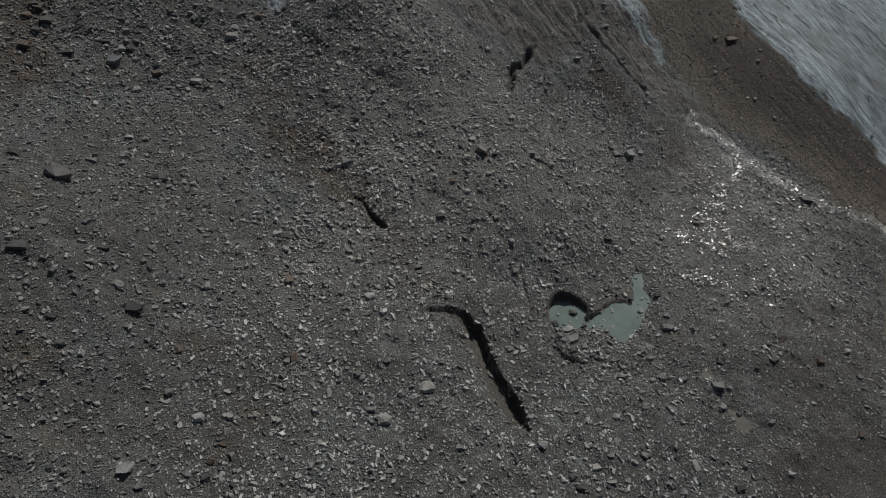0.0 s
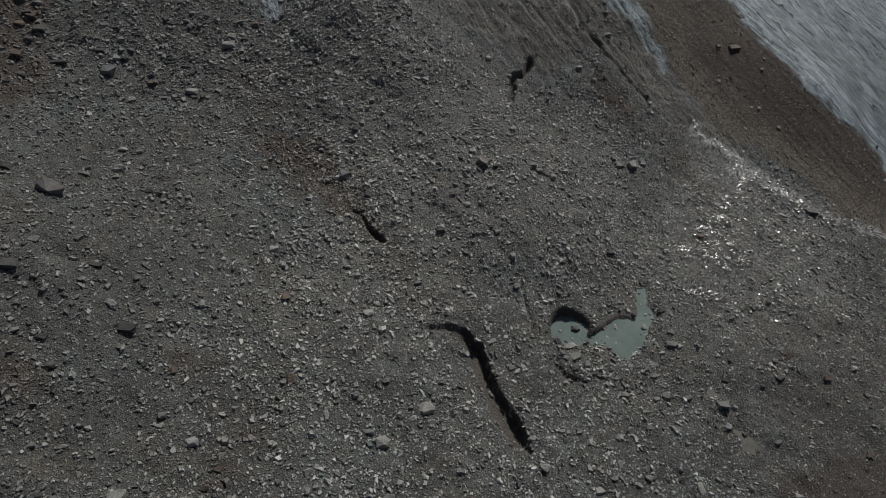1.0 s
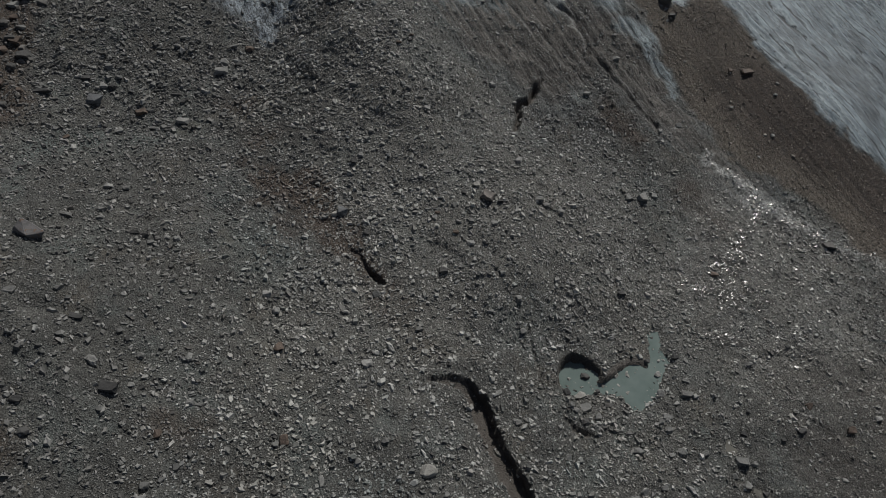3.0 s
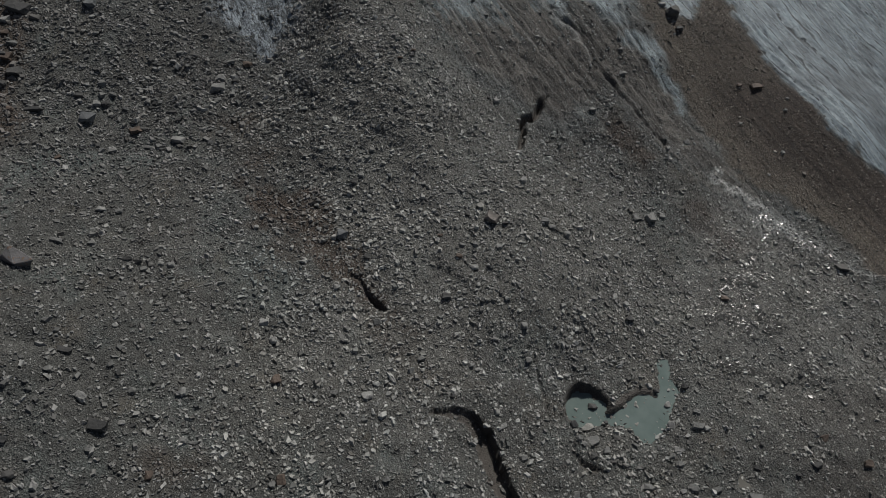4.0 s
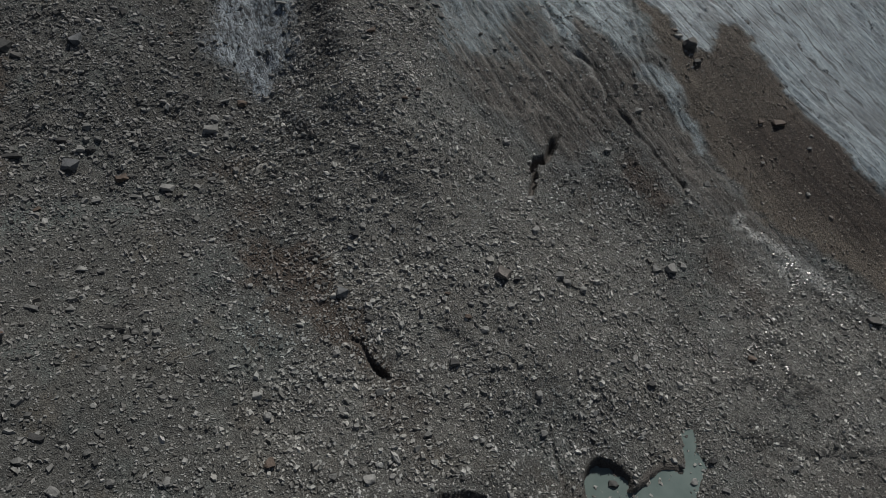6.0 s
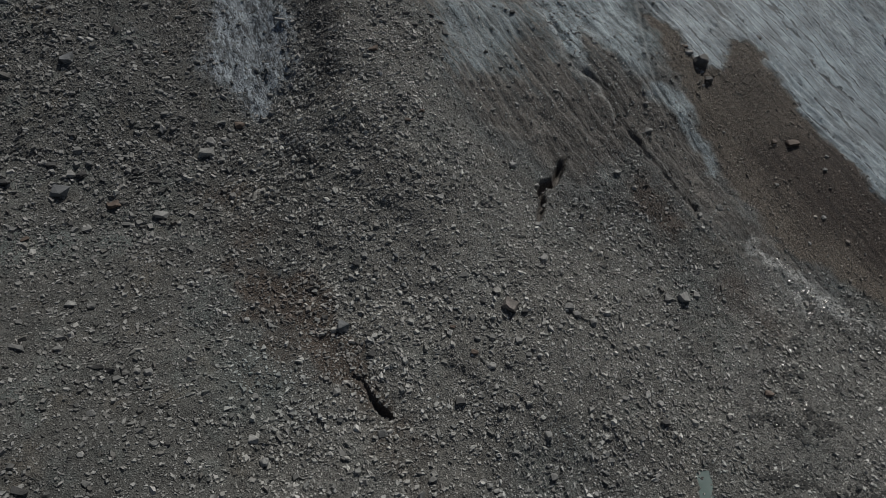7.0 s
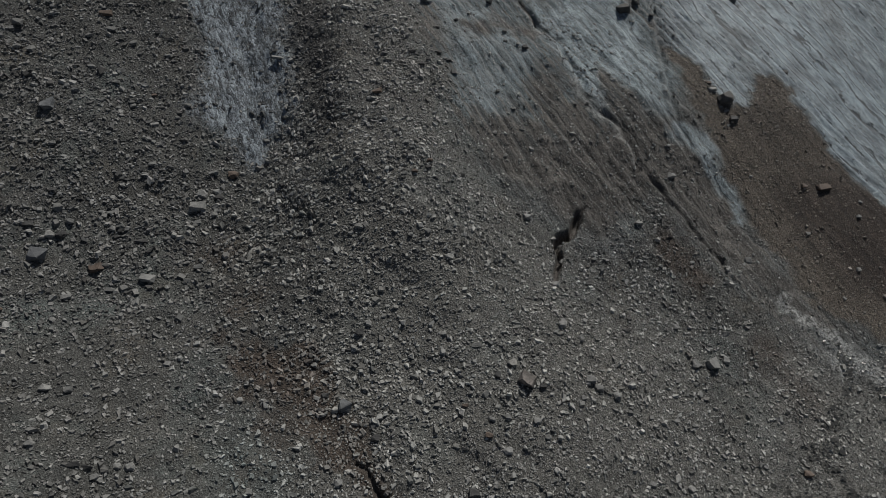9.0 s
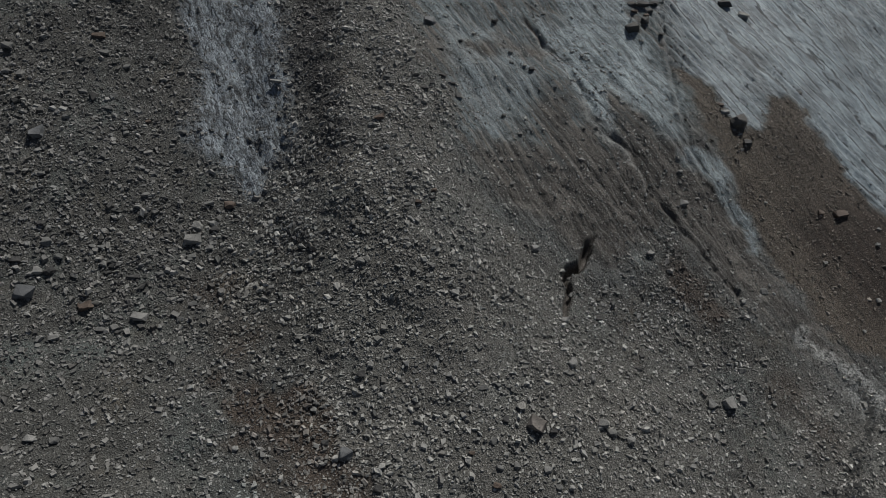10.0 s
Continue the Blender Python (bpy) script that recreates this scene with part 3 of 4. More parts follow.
def rubble_material(name="rubble"):
    """Broken stones, each with a tone of its own."""
    n = Nodes(name)
    own = n.tree.nodes.new("ShaderNodeNewGeometry").outputs["Random Per Island"]
    other = n.maths("FRACT", n.maths("MULTIPLY", own, 37.7), 0.0)
    third = n.maths("FRACT", n.maths("MULTIPLY", own, 91.3), 0.0)
    tone = n.maths("POWER", own, 1.4)
    colour = n.mix(tone, (0.070, 0.071, 0.070), (0.50, 0.50, 0.48))
    colour = n.mix(n.fit(other, 0.72, 0.9, 0, 0.25), colour, (0.15, 0.122, 0.09))
    colour = n.mix(n.fit(other, 0.3, 0.1, 0, 0.3), colour, (0.10, 0.125, 0.12))
    colour = n.mix(n.maths("MULTIPLY", n.attr("teal"), 0.6), colour, n.mix(own, (0.09, 0.118, 0.118), (0.36, 0.42, 0.41)))
    colour = n.mix(n.fit(third, 0.965, 0.97, 0, 0.75), colour, (0.36, 0.355, 0.335))
    patch = n.noise(0.16, 3)
    colour = n.mix(n.fit(patch, 0.42, 0.62, 0, 0.4), colour, n.mix(own, (0.08, 0.076, 0.064), (0.30, 0.284, 0.244)))
    colour = n.mix(n.maths("MULTIPLY", n.attr("rust"), n.fit(other, 0, 1, 0.3, 1)), colour, n.mix(third, (0.034, 0.025, 0.021), (0.145, 0.106, 0.084)))
    colour = n.mix(n.maths("MULTIPLY", n.attr("brown"), 0.75), colour, n.mix(third, (0.06, 0.05, 0.042), (0.34, 0.29, 0.245)))
    colour = n.mix(n.maths("MULTIPLY", n.attr("tan_lit"), 0.55), colour, n.mix(own, (0.135, 0.133, 0.124), (0.485, 0.478, 0.445)))
    colour = n.mix(n.maths("MULTIPLY", n.attr("slate"), 0.6), colour, n.mix(own, (0.050, 0.049, 0.047), (0.22, 0.215, 0.206)))
    damp_patch = n.fit(n.noise(1.5, 4, 0.65), 0.36, 0.60, 0.86, 1.12)
    colour = n.mix(1.0, colour, n.node("ShaderNodeCombineColor", Red=damp_patch, Green=damp_patch, Blue=damp_patch).outputs[0], "MULTIPLY")
    grain = n.noise(9.0, 5, 0.7)
    colour = n.mix(1.0, colour, n.node("ShaderNodeCombineColor", Red=n.fit(grain, 0.25, 0.75, 0.65, 1.35), Green=n.fit(grain, 0.25, 0.75, 0.65, 1.35), Blue=n.fit(grain, 0.25, 0.75, 0.65, 1.35)).outputs[0], "MULTIPLY")
    damp = n.maths("MULTIPLY", n.attr("wet"), n.fit(n.noise(0.9, 4), 0.42, 0.52))
    damp = n.maths("MULTIPLY", damp, n.fit(third, 0.1, 0.3))
    rough = n.blend(damp, n.fit(grain, 0.3, 0.7, 0.7, 0.92), 0.25)
    return n.finish(colour, rough, n.bump(grain, 0.02, 0.7))


def rock_material(name, dark, light, vein=None):
    """Single stones and boulders: grain, stains and a tone for each."""
    n = Nodes(name)
    own = n.tree.nodes.new("ShaderNodeObjectInfo").outputs["Random"]
    seat = n.tree.nodes.new("ShaderNodeNewGeometry").outputs["Position"]
    stain, grain, bed = n.noise(1.3, 5, 0.65, seat), n.noise(14.0, 6, 0.75, seat), n.noise(5.0, 4, 0.6, seat)
    colour = n.mix(n.fit(stain, 0.32, 0.68), dark, light)
    colour = n.mix(n.fit(own, 0, 1, 0, 0.45), colour, tuple(0.55 * c for c in dark))
    if vein:
        colour = n.mix(n.fit(bed, 0.56, 0.64, 0, 0.7), colour, vein)
    g = n.fit(grain, 0.25, 0.75, 0.68, 1.32)
    colour = n.mix(1.0, colour, n.node("ShaderNodeCombineColor", Red=g, Green=g, Blue=g).outputs[0], "MULTIPLY")
    normal = n.bump(bed, 0.06, 0.6)
    return n.finish(colour, n.fit(grain, 0.3, 0.7, 0.68, 0.92), n.bump(grain, 0.02, 0.8, normal))


def water_material(name, deep, pale):
    n = Nodes(name)
    cloud = n.noise(0.9, 4, 0.6)
    colour = n.mix(n.fit(cloud, 0.35, 0.65), deep, pale)
    return n.finish(colour, 0.12, n.bump(n.noise(5.0, 2), 0.004, 0.4), IOR=1.33, Specular_IOR_Level=0.3)


def film_material():
    n = Nodes("meltwater_film")
    ripple = n.noise(7.0, 3, 0.6)
    return n.finish(n.mix(n.noise(3.0, 3), (0.03, 0.031, 0.03), (0.075, 0.074, 0.07)), 0.19, n.bump(ripple, 0.02, 0.9), IOR=1.33)


FILM = film_material()
GROUND, RUBBLE = ground_material(), rubble_material()
WATER_SKIN = water_material("silty_water", (0.13, 0.168, 0.158), (0.165, 0.205, 0.193))
PUDDLE_SKIN = water_material("muddy_water", (0.115, 0.112, 0.10), (0.17, 0.163, 0.145))
ROCKS = {
    "n": rock_material("grey_rock", (0.115, 0.116, 0.112), (0.235, 0.233, 0.222)),
    "l": rock_material("light_grey_rock", (0.18, 0.18, 0.172), (0.34, 0.336, 0.32)),
    "d": rock_material("dark_rock", (0.04, 0.04, 0.04), (0.085, 0.083, 0.08)),
    # even dark tone that stands for boulder fronts lying in shade
    "D": rock_material("shade_dark_rock", (0.055, 0.053, 0.05), (0.125, 0.12, 0.113)),
    "r": rock_material("rusty_rock", (0.07, 0.052, 0.042), (0.15, 0.113, 0.089)),
    "W": rock_material("pale_buff_rock", (0.21, 0.205, 0.19), (0.38, 0.37, 0.34), (0.13, 0.125, 0.115)),
    "P": rock_material("banded_rock", (0.10, 0.096, 0.096), (0.2, 0.194, 0.194), (0.16, 0.085, 0.045)),
    "B": rock_material("two_tone_rock", (0.085, 0.075, 0.068), (0.24, 0.215, 0.195), (0.045, 0.042, 0.04)),
    "N": rock_material("slate_grey_rock", (0.10, 0.105, 0.11), (0.20, 0.205, 0.21)),
}


# ---- ground: one sheet out to the horizon ----
def mesh_object(name, verts, faces, material, attributes=(), smooth=False):
    """One mesh object from arrays of places and of corners (all faces with as many corners)."""
    me = bpy.data.meshes.new(name)
    count, corners = faces.shape
    me.vertices.add(len(verts))
    me.vertices.foreach_set("co", np.ascontiguousarray(verts, np.float32).ravel())
    me.loops.add(count * corners)
    me.loops.foreach_set("vertex_index", np.ascontiguousarray(faces, np.int32).ravel())
    me.polygons.add(count)
    me.polygons.foreach_set("loop_start", np.arange(0, count * corners, corners, dtype=np.int32))
    me.update(calc_edges=True)
    if smooth:
        me.shade_smooth()
    else:
        me.shade_flat()
    for key, values in attributes:
        me.attributes.new(key, "FLOAT", "POINT").data.foreach_set("value", np.ascontiguousarray(values, np.float32))
    me.materials.append(material)
    return new(name, me)


far = 2.0 * 1.33 ** np.arange(0, 25)
gx = np.concatenate([-33 - far[::-1], np.arange(-33, -8, 0.21), np.arange(-8, 18, 0.125), np.arange(18, 48.01, 0.2), 48 + far])
gy = np.concatenate([6 - far[::-1], np.arange(6, 12, 0.2), np.arange(12, 30, 0.13), np.arange(30, 38, 0.2), np.arange(38, 50, 0.13), np.arange(50, 63, 0.14), np.arange(63, 77.01, 0.22), 77 + far])
X, Y = [a.ravel() for a in np.meshgrid(gx, gy)]
Z = zones(X, Y)
H, HOLLOW_SHADE, RUN = land(X, Y, Z)
i = (np.arange(len(gy) - 1)[:, None] * len(gx) + np.arange(len(gx) - 1)[None]).ravel()
quads = np.stack([i, i + 1, i + 1 + len(gx), i + len(gx)], 1)
ground = mesh_object("ground", np.stack([X, Y, H], 1), quads, GROUND, [*Z.items(), ("hollow_shade", HOLLOW_SHADE), ("phase", RUN)], smooth=True)
tagged(ground, "grey gravel moraine over dirty glacier ice with brown silt", "ground", kind="structure")


def water(name, outline, level, label, skin):
    bm = bmesh.new()
    bm.faces.new([bm.verts.new((x, y, level)) for x, y in outline])
    me = bpy.data.meshes.new(name)
    bm.to_mesh(me)
    me.materials.append(skin)
    tagged(new(name, me), label, "water", kind="structure")


def wider(outline, by):
    cx, cy = np.mean(outline, 0)
    return [(x + by * (x - cx) / math.hypot(x - cx, y - cy), y + by * (y - cy) / math.hypot(x - cx, y - cy)) for x, y in outline]


water("water", [(5.9, 19.9), (8.5, 19.5), (10.6, 18.6), (12.2, 18.7), (13.4, 20.3), (14.0, 22.2), (13.5, 24.9), (12.0, 24.9), (11.4, 23.0), (9.4, 23.2), (6.6, 23.2), (5.8, 21.6)], WATER, "still grey-green silty meltwater pond in a gravel hollow", WATER_SKIN)
for outline in (POOL, POOL_SMALL):
    px, py = np.array(outline).T
    water("water", wider(outline, 0.15), float(np.mean(land(px, py)[0])) + 0.005, "small shallow puddle of pale silty meltwater", PUDDLE_SKIN)


# ---- single stones ----
def rough_block(seed, points, boxy, bevelled=0.07):
    """A broken block within a unit box: the hull of scattered points with worn edges."""
    rng = random.Random(seed)
    bm = bmesh.new()
    for _ in range(points):
        v = Vector([rng.uniform(-1, 1) for _ in range(3)])
        m = sum(c ** 4 for c in v) ** 0.25 if boxy == 0 else max(abs(c) for c in v) ** 0.75
        v = v / max(m, 1e-3) * 0.5
        bm.verts.new((v.x, v.y, v.z))
    if boxy:
        for k in range(8):
            bm.verts.new([0.5 * s + rng.uniform(-boxy, boxy) for s in (1 - 2 * (k & 1), 1 - (k & 2), 1 - (k & 4) / 2)])
    hull = bmesh.ops.convex_hull(bm, input=bm.verts)
    bmesh.ops.delete(bm, geom=[g for g in hull["geom_interior"] if isinstance(g, bmesh.types.BMVert)], context="VERTS")
    bmesh.ops.dissolve_limit(bm, angle_limit=radians(16), verts=bm.verts, edges=bm.edges)
    if bevelled:
        bmesh.ops.bevel(bm, geom=bm.edges[:], offset=bevelled * 0.5, segments=1, affect="EDGES", clamp_overlap=True)
        bmesh.ops.triangulate(bm, faces=bm.faces)
        bmesh.ops.subdivide_edges(bm, edges=[e for e in bm.edges if e.calc_length() > 0.3], cuts=1)
        for v in bm.verts:
            v.co += 0.07 * Vector(noise.noise_vector(v.co * 3.1 + Vector((seed, 0, 0)))) + 0.02 * Vector(noise.noise_vector(v.co * 8 + Vector((0, seed, 0))))
    bmesh.ops.triangulate(bm, faces=bm.faces)
    lo = [min(v.co[k] for v in bm.verts) for k in range(3)]
    hi = [max(v.co[k] for v in bm.verts) for k in range(3)]
    for v in bm.verts:
        v.co = Vector([(v.co[k] - lo[k]) / (hi[k] - lo[k]) - 0.5 for k in range(3)])
    me = bpy.data.meshes.new("rock")
    bm.normal_update()
    bm.to_mesh(me)
    bm.free()
    return me


SHAPES = [rough_block(100 + k, 15 + k % 6, 0, 0.10) for k in range(16)]
BLOCKS = [rough_block(200 + k, 3 + k % 3, 0.24, 0.07) for k in range(10)]
ROUND = [rough_block(300 + k, 40, 0, 0.16) for k in range(4)]
SLAB = rough_block(402, 0, 0.07, 0.05)
TONES = {"n": "mid-grey", "l": "light grey", "d": "dark grey", "r": "rusty brown", "W": "pale buff", "P": "pinkish grey banded", "B": "brown and grey two-tone", "N": "slate-grey",
         "L": "pale grey", "D": "near-black", "R": "dark brown"}
CLOTH = {"L": "l", "R": "D"}
dressed = {}
placed = []


def stone(x, y, wide, deep, tone, turn=0.0, high=0.0):
    """One loose stone on the ground at x, y: its width, depth, tone and turn in degrees."""
    k = len(placed)
    wide, deep, high = 0.9 * wide, 0.9 * deep, 0.9 * high
    shape = ROUND[k % 4] if tone == "R" else BLOCKS[(k * 3) % 10] if wide > 0.7 and tone != "W" else SHAPES[(k * 7) % 16]
    key = (shape.name, CLOTH.get(tone, tone))
    if key not in dressed:
        me = shape.copy()
        me.materials.append(ROCKS[key[1]])
        dressed[key] = me
    if tone == "P":
        shape = SLAB
    high = high or 0.62 * min(wide, deep) + 0.06 * wide
    px, py = np.array([x]), np.array([y])
    z = zones(px, py)
    ground_z = float(land(px, py, z)[0][0])
    ice = float(z["white"][0] + z["dirty"][0])
    bed = "fluted dirty ice" if ice > 0.5 else "brown silt" if z["brown"][0] > 0.5 else "rusty gravel" if z["rust"][0] > 0.5 else "wet gravel" if z["wet"][0] > 0.5 else "grey gravel"
    slab = "slab" if high < 0.45 * wide else "block" if wide > 0.8 else "stone"
    ob = new("boulder" if max(wide, deep) > 0.85 else "stone", dressed[key])
    rng = random.Random(k * 31 + 5)
    sink = 0.30 if ob.name.startswith("boulder") else 0.22
    ob.matrix_world = pose(x, y, ground_z + high * (0.5 - sink), rng.uniform(-9, 9), rng.uniform(-9, 9), turn or rng.uniform(-22, 22)) @ Matrix.Diagonal((wide, deep, high, 1))
    edges = "rounded" if tone == "R" else "angular"
    tagged(ob, f"{TONES[tone]} {edges} rock {slab} lying on {bed}", "boulder" if max(wide, deep) > 0.85 else "stone", "loose stones on the moraine")
    placed.append((x, y, 0.5 * max(wide, deep)))
    return ob


stone(7.60, 20.14, 0.95, 0.49, "W", 15)
stone(6.72, 19.94, 0.51, 0.42, "d")
stone(7.68, 19.18, 0.88, 0.60, "n")
stone(6.84, 19.14, 0.47, 0.42, "n")
stone(12.40, 21.52, 0.47, 0.42, "L")
stone(13.05, 22.11, 0.29, 0.20, "l")
stone(13.61, 22.56, 0.52, 0.36, "d")
stone(8.13, 21.42, 0.63, 0.44, "d")
stone(-24.93, 47.41, 0.93, 0.80, "N")
stone(-22.33, 56.49, 0.51, 0.27, "l")
stone(-21.78, 49.99, 0.66, 0.31, "l")
stone(-21.80, 50.99, 0.63, 0.35, "n")
stone(-21.52, 53.31, 0.57, 0.36, "n")
stone(-20.54, 48.47, 0.45, 0.34, "n")
stone(-19.28, 52.79, 0.56, 0.32, "l")
stone(-23.89, 56.74, 0.52, 0.31, "n")
stone(-27.00, 51.50, 0.54, 0.60, "n")
stone(-28.23, 53.41, 0.78, 0.50, "n")
stone(-17.76, 49.85, 0.42, 0.27, "l")
stone(-17.46, 49.04, 0.56, 0.37, "n")
stone(-24.66, 46.43, 0.57, 0.27, "l")
stone(-23.44, 50.98, 0.52, 0.25, "l")
stone(-27.88, 51.59, 0.59, 0.38, "n")
stone(-15.46, 53.30, 0.35, 0.25, "l")
stone(-12.61, 47.55, 0.53, 0.32, "n")
stone(-19.53, 49.53, 0.38, 0.27, "r")
stone(-12.46, 53.57, 0.93, 0.28, "l")
stone(-23.61, 55.40, 0.94, 0.46, "r")
stone(-23.00, 54.11, 0.75, 0.37, "n")
stone(-2.70, 59.61, 1.05, 0.75, "N")
stone(-1.95, 56.83, 0.58, 0.35, "D")
stone(-1.80, 54.28, 0.61, 0.31, "d")
stone(-2.89, 52.70, 0.56, 0.33, "d")
stone(-0.75, 52.86, 0.53, 0.47, "n")
stone(1.98, 61.16, 0.52, 0.47, "d")
stone(-0.55, 58.06, 0.37, 0.29, "d")
stone(3.90, 57.03, 0.37, 0.29, "l")
stone(4.36, 56.74, 0.45, 0.37, "d")
stone(-5.65, 50.03, 0.78, 0.35, "r")
stone(-6.66, 55.79, 0.55, 0.28, "d")
stone(-6.78, 59.63, 0.59, 0.37, "n")
stone(-1.11, 53.75, 0.38, 0.27, "d")
stone(-2.46, 53.28, 0.37, 0.33, "d")
stone(-3.47, 53.58, 0.49, 0.27, "d")
stone(-5.34, 53.60, 0.49, 0.23, "n")
stone(-0.97, 50.40, 0.29, 0.22, "l")
stone(1.87, 48.92, 0.36, 0.39, "n")
stone(7.18, 49.85, 0.42, 0.30, "l")
stone(3.21, 51.07, 0.41, 0.30, "n")
stone(12.52, 62.42, 1.36, 1.06, "D")
stone(13.71, 63.45, 0.67, 0.77, "d")
stone(13.70, 65.12, 1.17, 0.55, "D")
stone(14.62, 65.67, 0.70, 0.44, "d")
stone(21.05, 67.06, 1.17, 0.76, "d")
stone(22.47, 66.18, 1.12, 0.76, "L")
stone(19.03, 54.49, 1.25, 1.06, "R", 0, 1.0)
stone(18.27, 55.29, 0.72, 0.36, "L")
stone(19.43, 52.92, 0.66, 0.63, "d")
stone(19.01, 53.59, 0.49, 0.20, "L")
stone(18.94, 52.40, 0.31, 0.23, "L")
stone(18.65, 53.90, 0.27, 0.16, "L")
stone(18.09, 56.05, 0.63, 0.40, "r")
stone(25.16, 58.73, 0.55, 0.63, "d")
stone(14.81, 62.26, 0.52, 0.38, "d")
stone(-22.93, 38.02, 1.24, 0.86, "N")
stone(-20.12, 37.72, 0.87, 0.60, "r")
stone(-17.45, 37.43, 0.88, 0.58, "l")
stone(-24.04, 44.85, 0.60, 0.33, "n")
stone(-18.62, 44.55, 0.64, 0.32, "n")
stone(-15.66, 43.09, 0.75, 0.61, "L")
stone(-14.71, 42.98, 0.61, 0.49, "d")
stone(-14.21, 44.81, 0.76, 0.62, "r")
stone(-13.76, 45.02, 0.45, 0.25, "l")
stone(-15.29, 44.63, 0.70, 0.31, "n")
stone(-15.62, 41.20, 0.54, 0.33, "l")
stone(-16.58, 41.55, 0.41, 0.24, "n")
stone(-16.07, 41.18, 0.37, 0.24, "l")
stone(-14.83, 41.85, 0.54, 0.33, "n")
stone(-16.71, 43.57, 0.62, 0.25, "d")
stone(-11.12, 43.77, 0.43, 0.30, "d")
stone(-11.44, 41.16, 0.36, 0.26, "n")
stone(-12.35, 39.24, 0.29, 0.57, "W")
stone(-22.80, 40.97, 0.60, 0.57, "n")
stone(-22.07, 40.25, 0.66, 0.37, "n")
stone(-23.94, 39.79, 0.71, 0.44, "d")
stone(-22.75, 39.29, 0.56, 0.50, "l")
stone(-22.25, 39.40, 0.55, 0.62, "d")
stone(-18.26, 39.64, 0.81, 0.27, "d")
stone(-16.99, 39.92, 0.50, 0.27, "n")
stone(-19.09, 36.55, 0.65, 0.29, "n")
stone(-15.01, 38.36, 0.58, 0.35, "n")
stone(-15.42, 37.34, 0.45, 0.34, "n")
stone(-14.86, 38.77, 0.45, 0.23, "n")
stone(-16.29, 36.90, 0.29, 0.26, "l")
stone(-15.69, 38.55, 0.42, 0.23, "n")
stone(-20.23, 41.14, 0.45, 0.28, "n")
stone(-20.65, 41.15, 0.49, 0.25, "n")
stone(-21.01, 39.28, 0.48, 0.27, "n")
stone(3.71, 43.25, 0.71, 0.42, "L")
stone(3.08, 43.30, 0.37, 0.27, "d")
stone(2.51, 47.29, 0.49, 0.28, "n")
stone(-3.48, 45.06, 0.36, 0.35, "l")
stone(-3.66, 45.99, 0.36, 0.41, "n")
stone(-2.31, 45.10, 0.43, 0.38, "r")
stone(-2.41, 44.54, 0.45, 0.26, "d")
stone(-3.20, 44.09, 0.55, 0.26, "r")
stone(-3.77, 43.82, 0.45, 0.28, "n")
stone(-0.35, 44.71, 0.40, 0.27, "d")
stone(-1.17, 39.31, 0.55, 0.36, "L")
stone(-0.93, 38.55, 0.37, 0.25, "l")
stone(-3.37, 40.16, 0.37, 0.33, "n")
stone(-2.39, 40.50, 0.40, 0.41, "n")
stone(0.51, 43.12, 0.29, 0.26, "L")
stone(-0.27, 40.77, 0.28, 0.31, "l")
stone(5.06, 38.77, 0.59, 0.38, "L")
stone(5.78, 42.10, 0.34, 0.31, "n")
stone(5.70, 40.76, 0.37, 0.42, "n")
stone(-6.28, 40.66, 0.62, 0.33, "n")
stone(-3.79, 41.77, 0.34, 0.25, "n")
stone(2.52, 41.51, 0.33, 0.26, "d")
stone(2.03, 40.12, 0.38, 0.37, "n")
stone(1.39, 43.91, 0.40, 0.18, "n")
stone(6.92, 46.24, 0.29, 0.29, "n")
stone(5.01, 43.23, 0.28, 0.22, "l")
stone(-7.61, 38.40, 0.37, 0.24, "n")
stone(13.90, 47.80, 0.71, 0.56, "n")
stone(14.98, 48.35, 0.36, 0.22, "L")
stone(15.51, 47.89, 0.28, 0.29, "l")
stone(11.07, 44.04, 0.59, 0.46, "l")
stone(18.33, 42.41, 0.64, 0.46, "n")
stone(16.66, 41.42, 0.39, 0.31, "l")
stone(25.33, 48.48, 1.23, 0.61, "r")
stone(23.91, 48.48, 0.54, 0.48, "r")
stone(27.76, 47.52, 0.33, 0.25, "l")
stone(27.30, 46.35, 0.37, 0.33, "l")
stone(19.99, 48.78, 0.30, 0.27, "l")
stone(14.03, 50.03, 0.36, 0.25, "l")
stone(23.28, 44.89, 0.39, 0.27, "l")
stone(7.79, 41.18, 0.38, 0.25, "l")
stone(9.70, 39.90, 0.42, 0.34, "l")
stone(7.18, 39.39, 0.51, 0.36, "d")
stone(26.22, 42.53, 0.35, 0.36, "l")
stone(14.33, 41.73, 0.38, 0.34, "n")
stone(24.60, 40.43, 0.30, 0.27, "l")
stone(2.11, 33.43, 0.56, 0.55, "W")
stone(2.85, 32.50, 1.05, 0.83, "B", -32, 0.75)
stone(-6.44, 30.83, 0.77, 0.71, "N")
stone(-4.08, 34.72, 0.29, 0.39, "L")
stone(-5.93, 34.74, 0.53, 0.47, "d")
stone(-5.48, 35.24, 0.35, 0.42, "l")
stone(5.11, 36.07, 0.53, 0.62, "L")
stone(4.81, 36.83, 0.44, 0.25, "l")
stone(-1.57, 33.82, 0.35, 0.36, "l")
stone(-1.50, 34.87, 0.32, 0.26, "l")
stone(0.21, 34.21, 0.62, 0.37, "n")
stone(0.65, 31.57, 0.54, 0.36, "n")
stone(1.27, 32.68, 0.41, 0.39, "d")
stone(-0.16, 31.68, 0.29, 0.23, "n")
stone(3.15, 30.29, 0.49, 0.41, "n")
stone(3.67, 32.19, 0.53, 0.26, "d")
stone(-8.16, 32.96, 0.38, 0.31, "l")
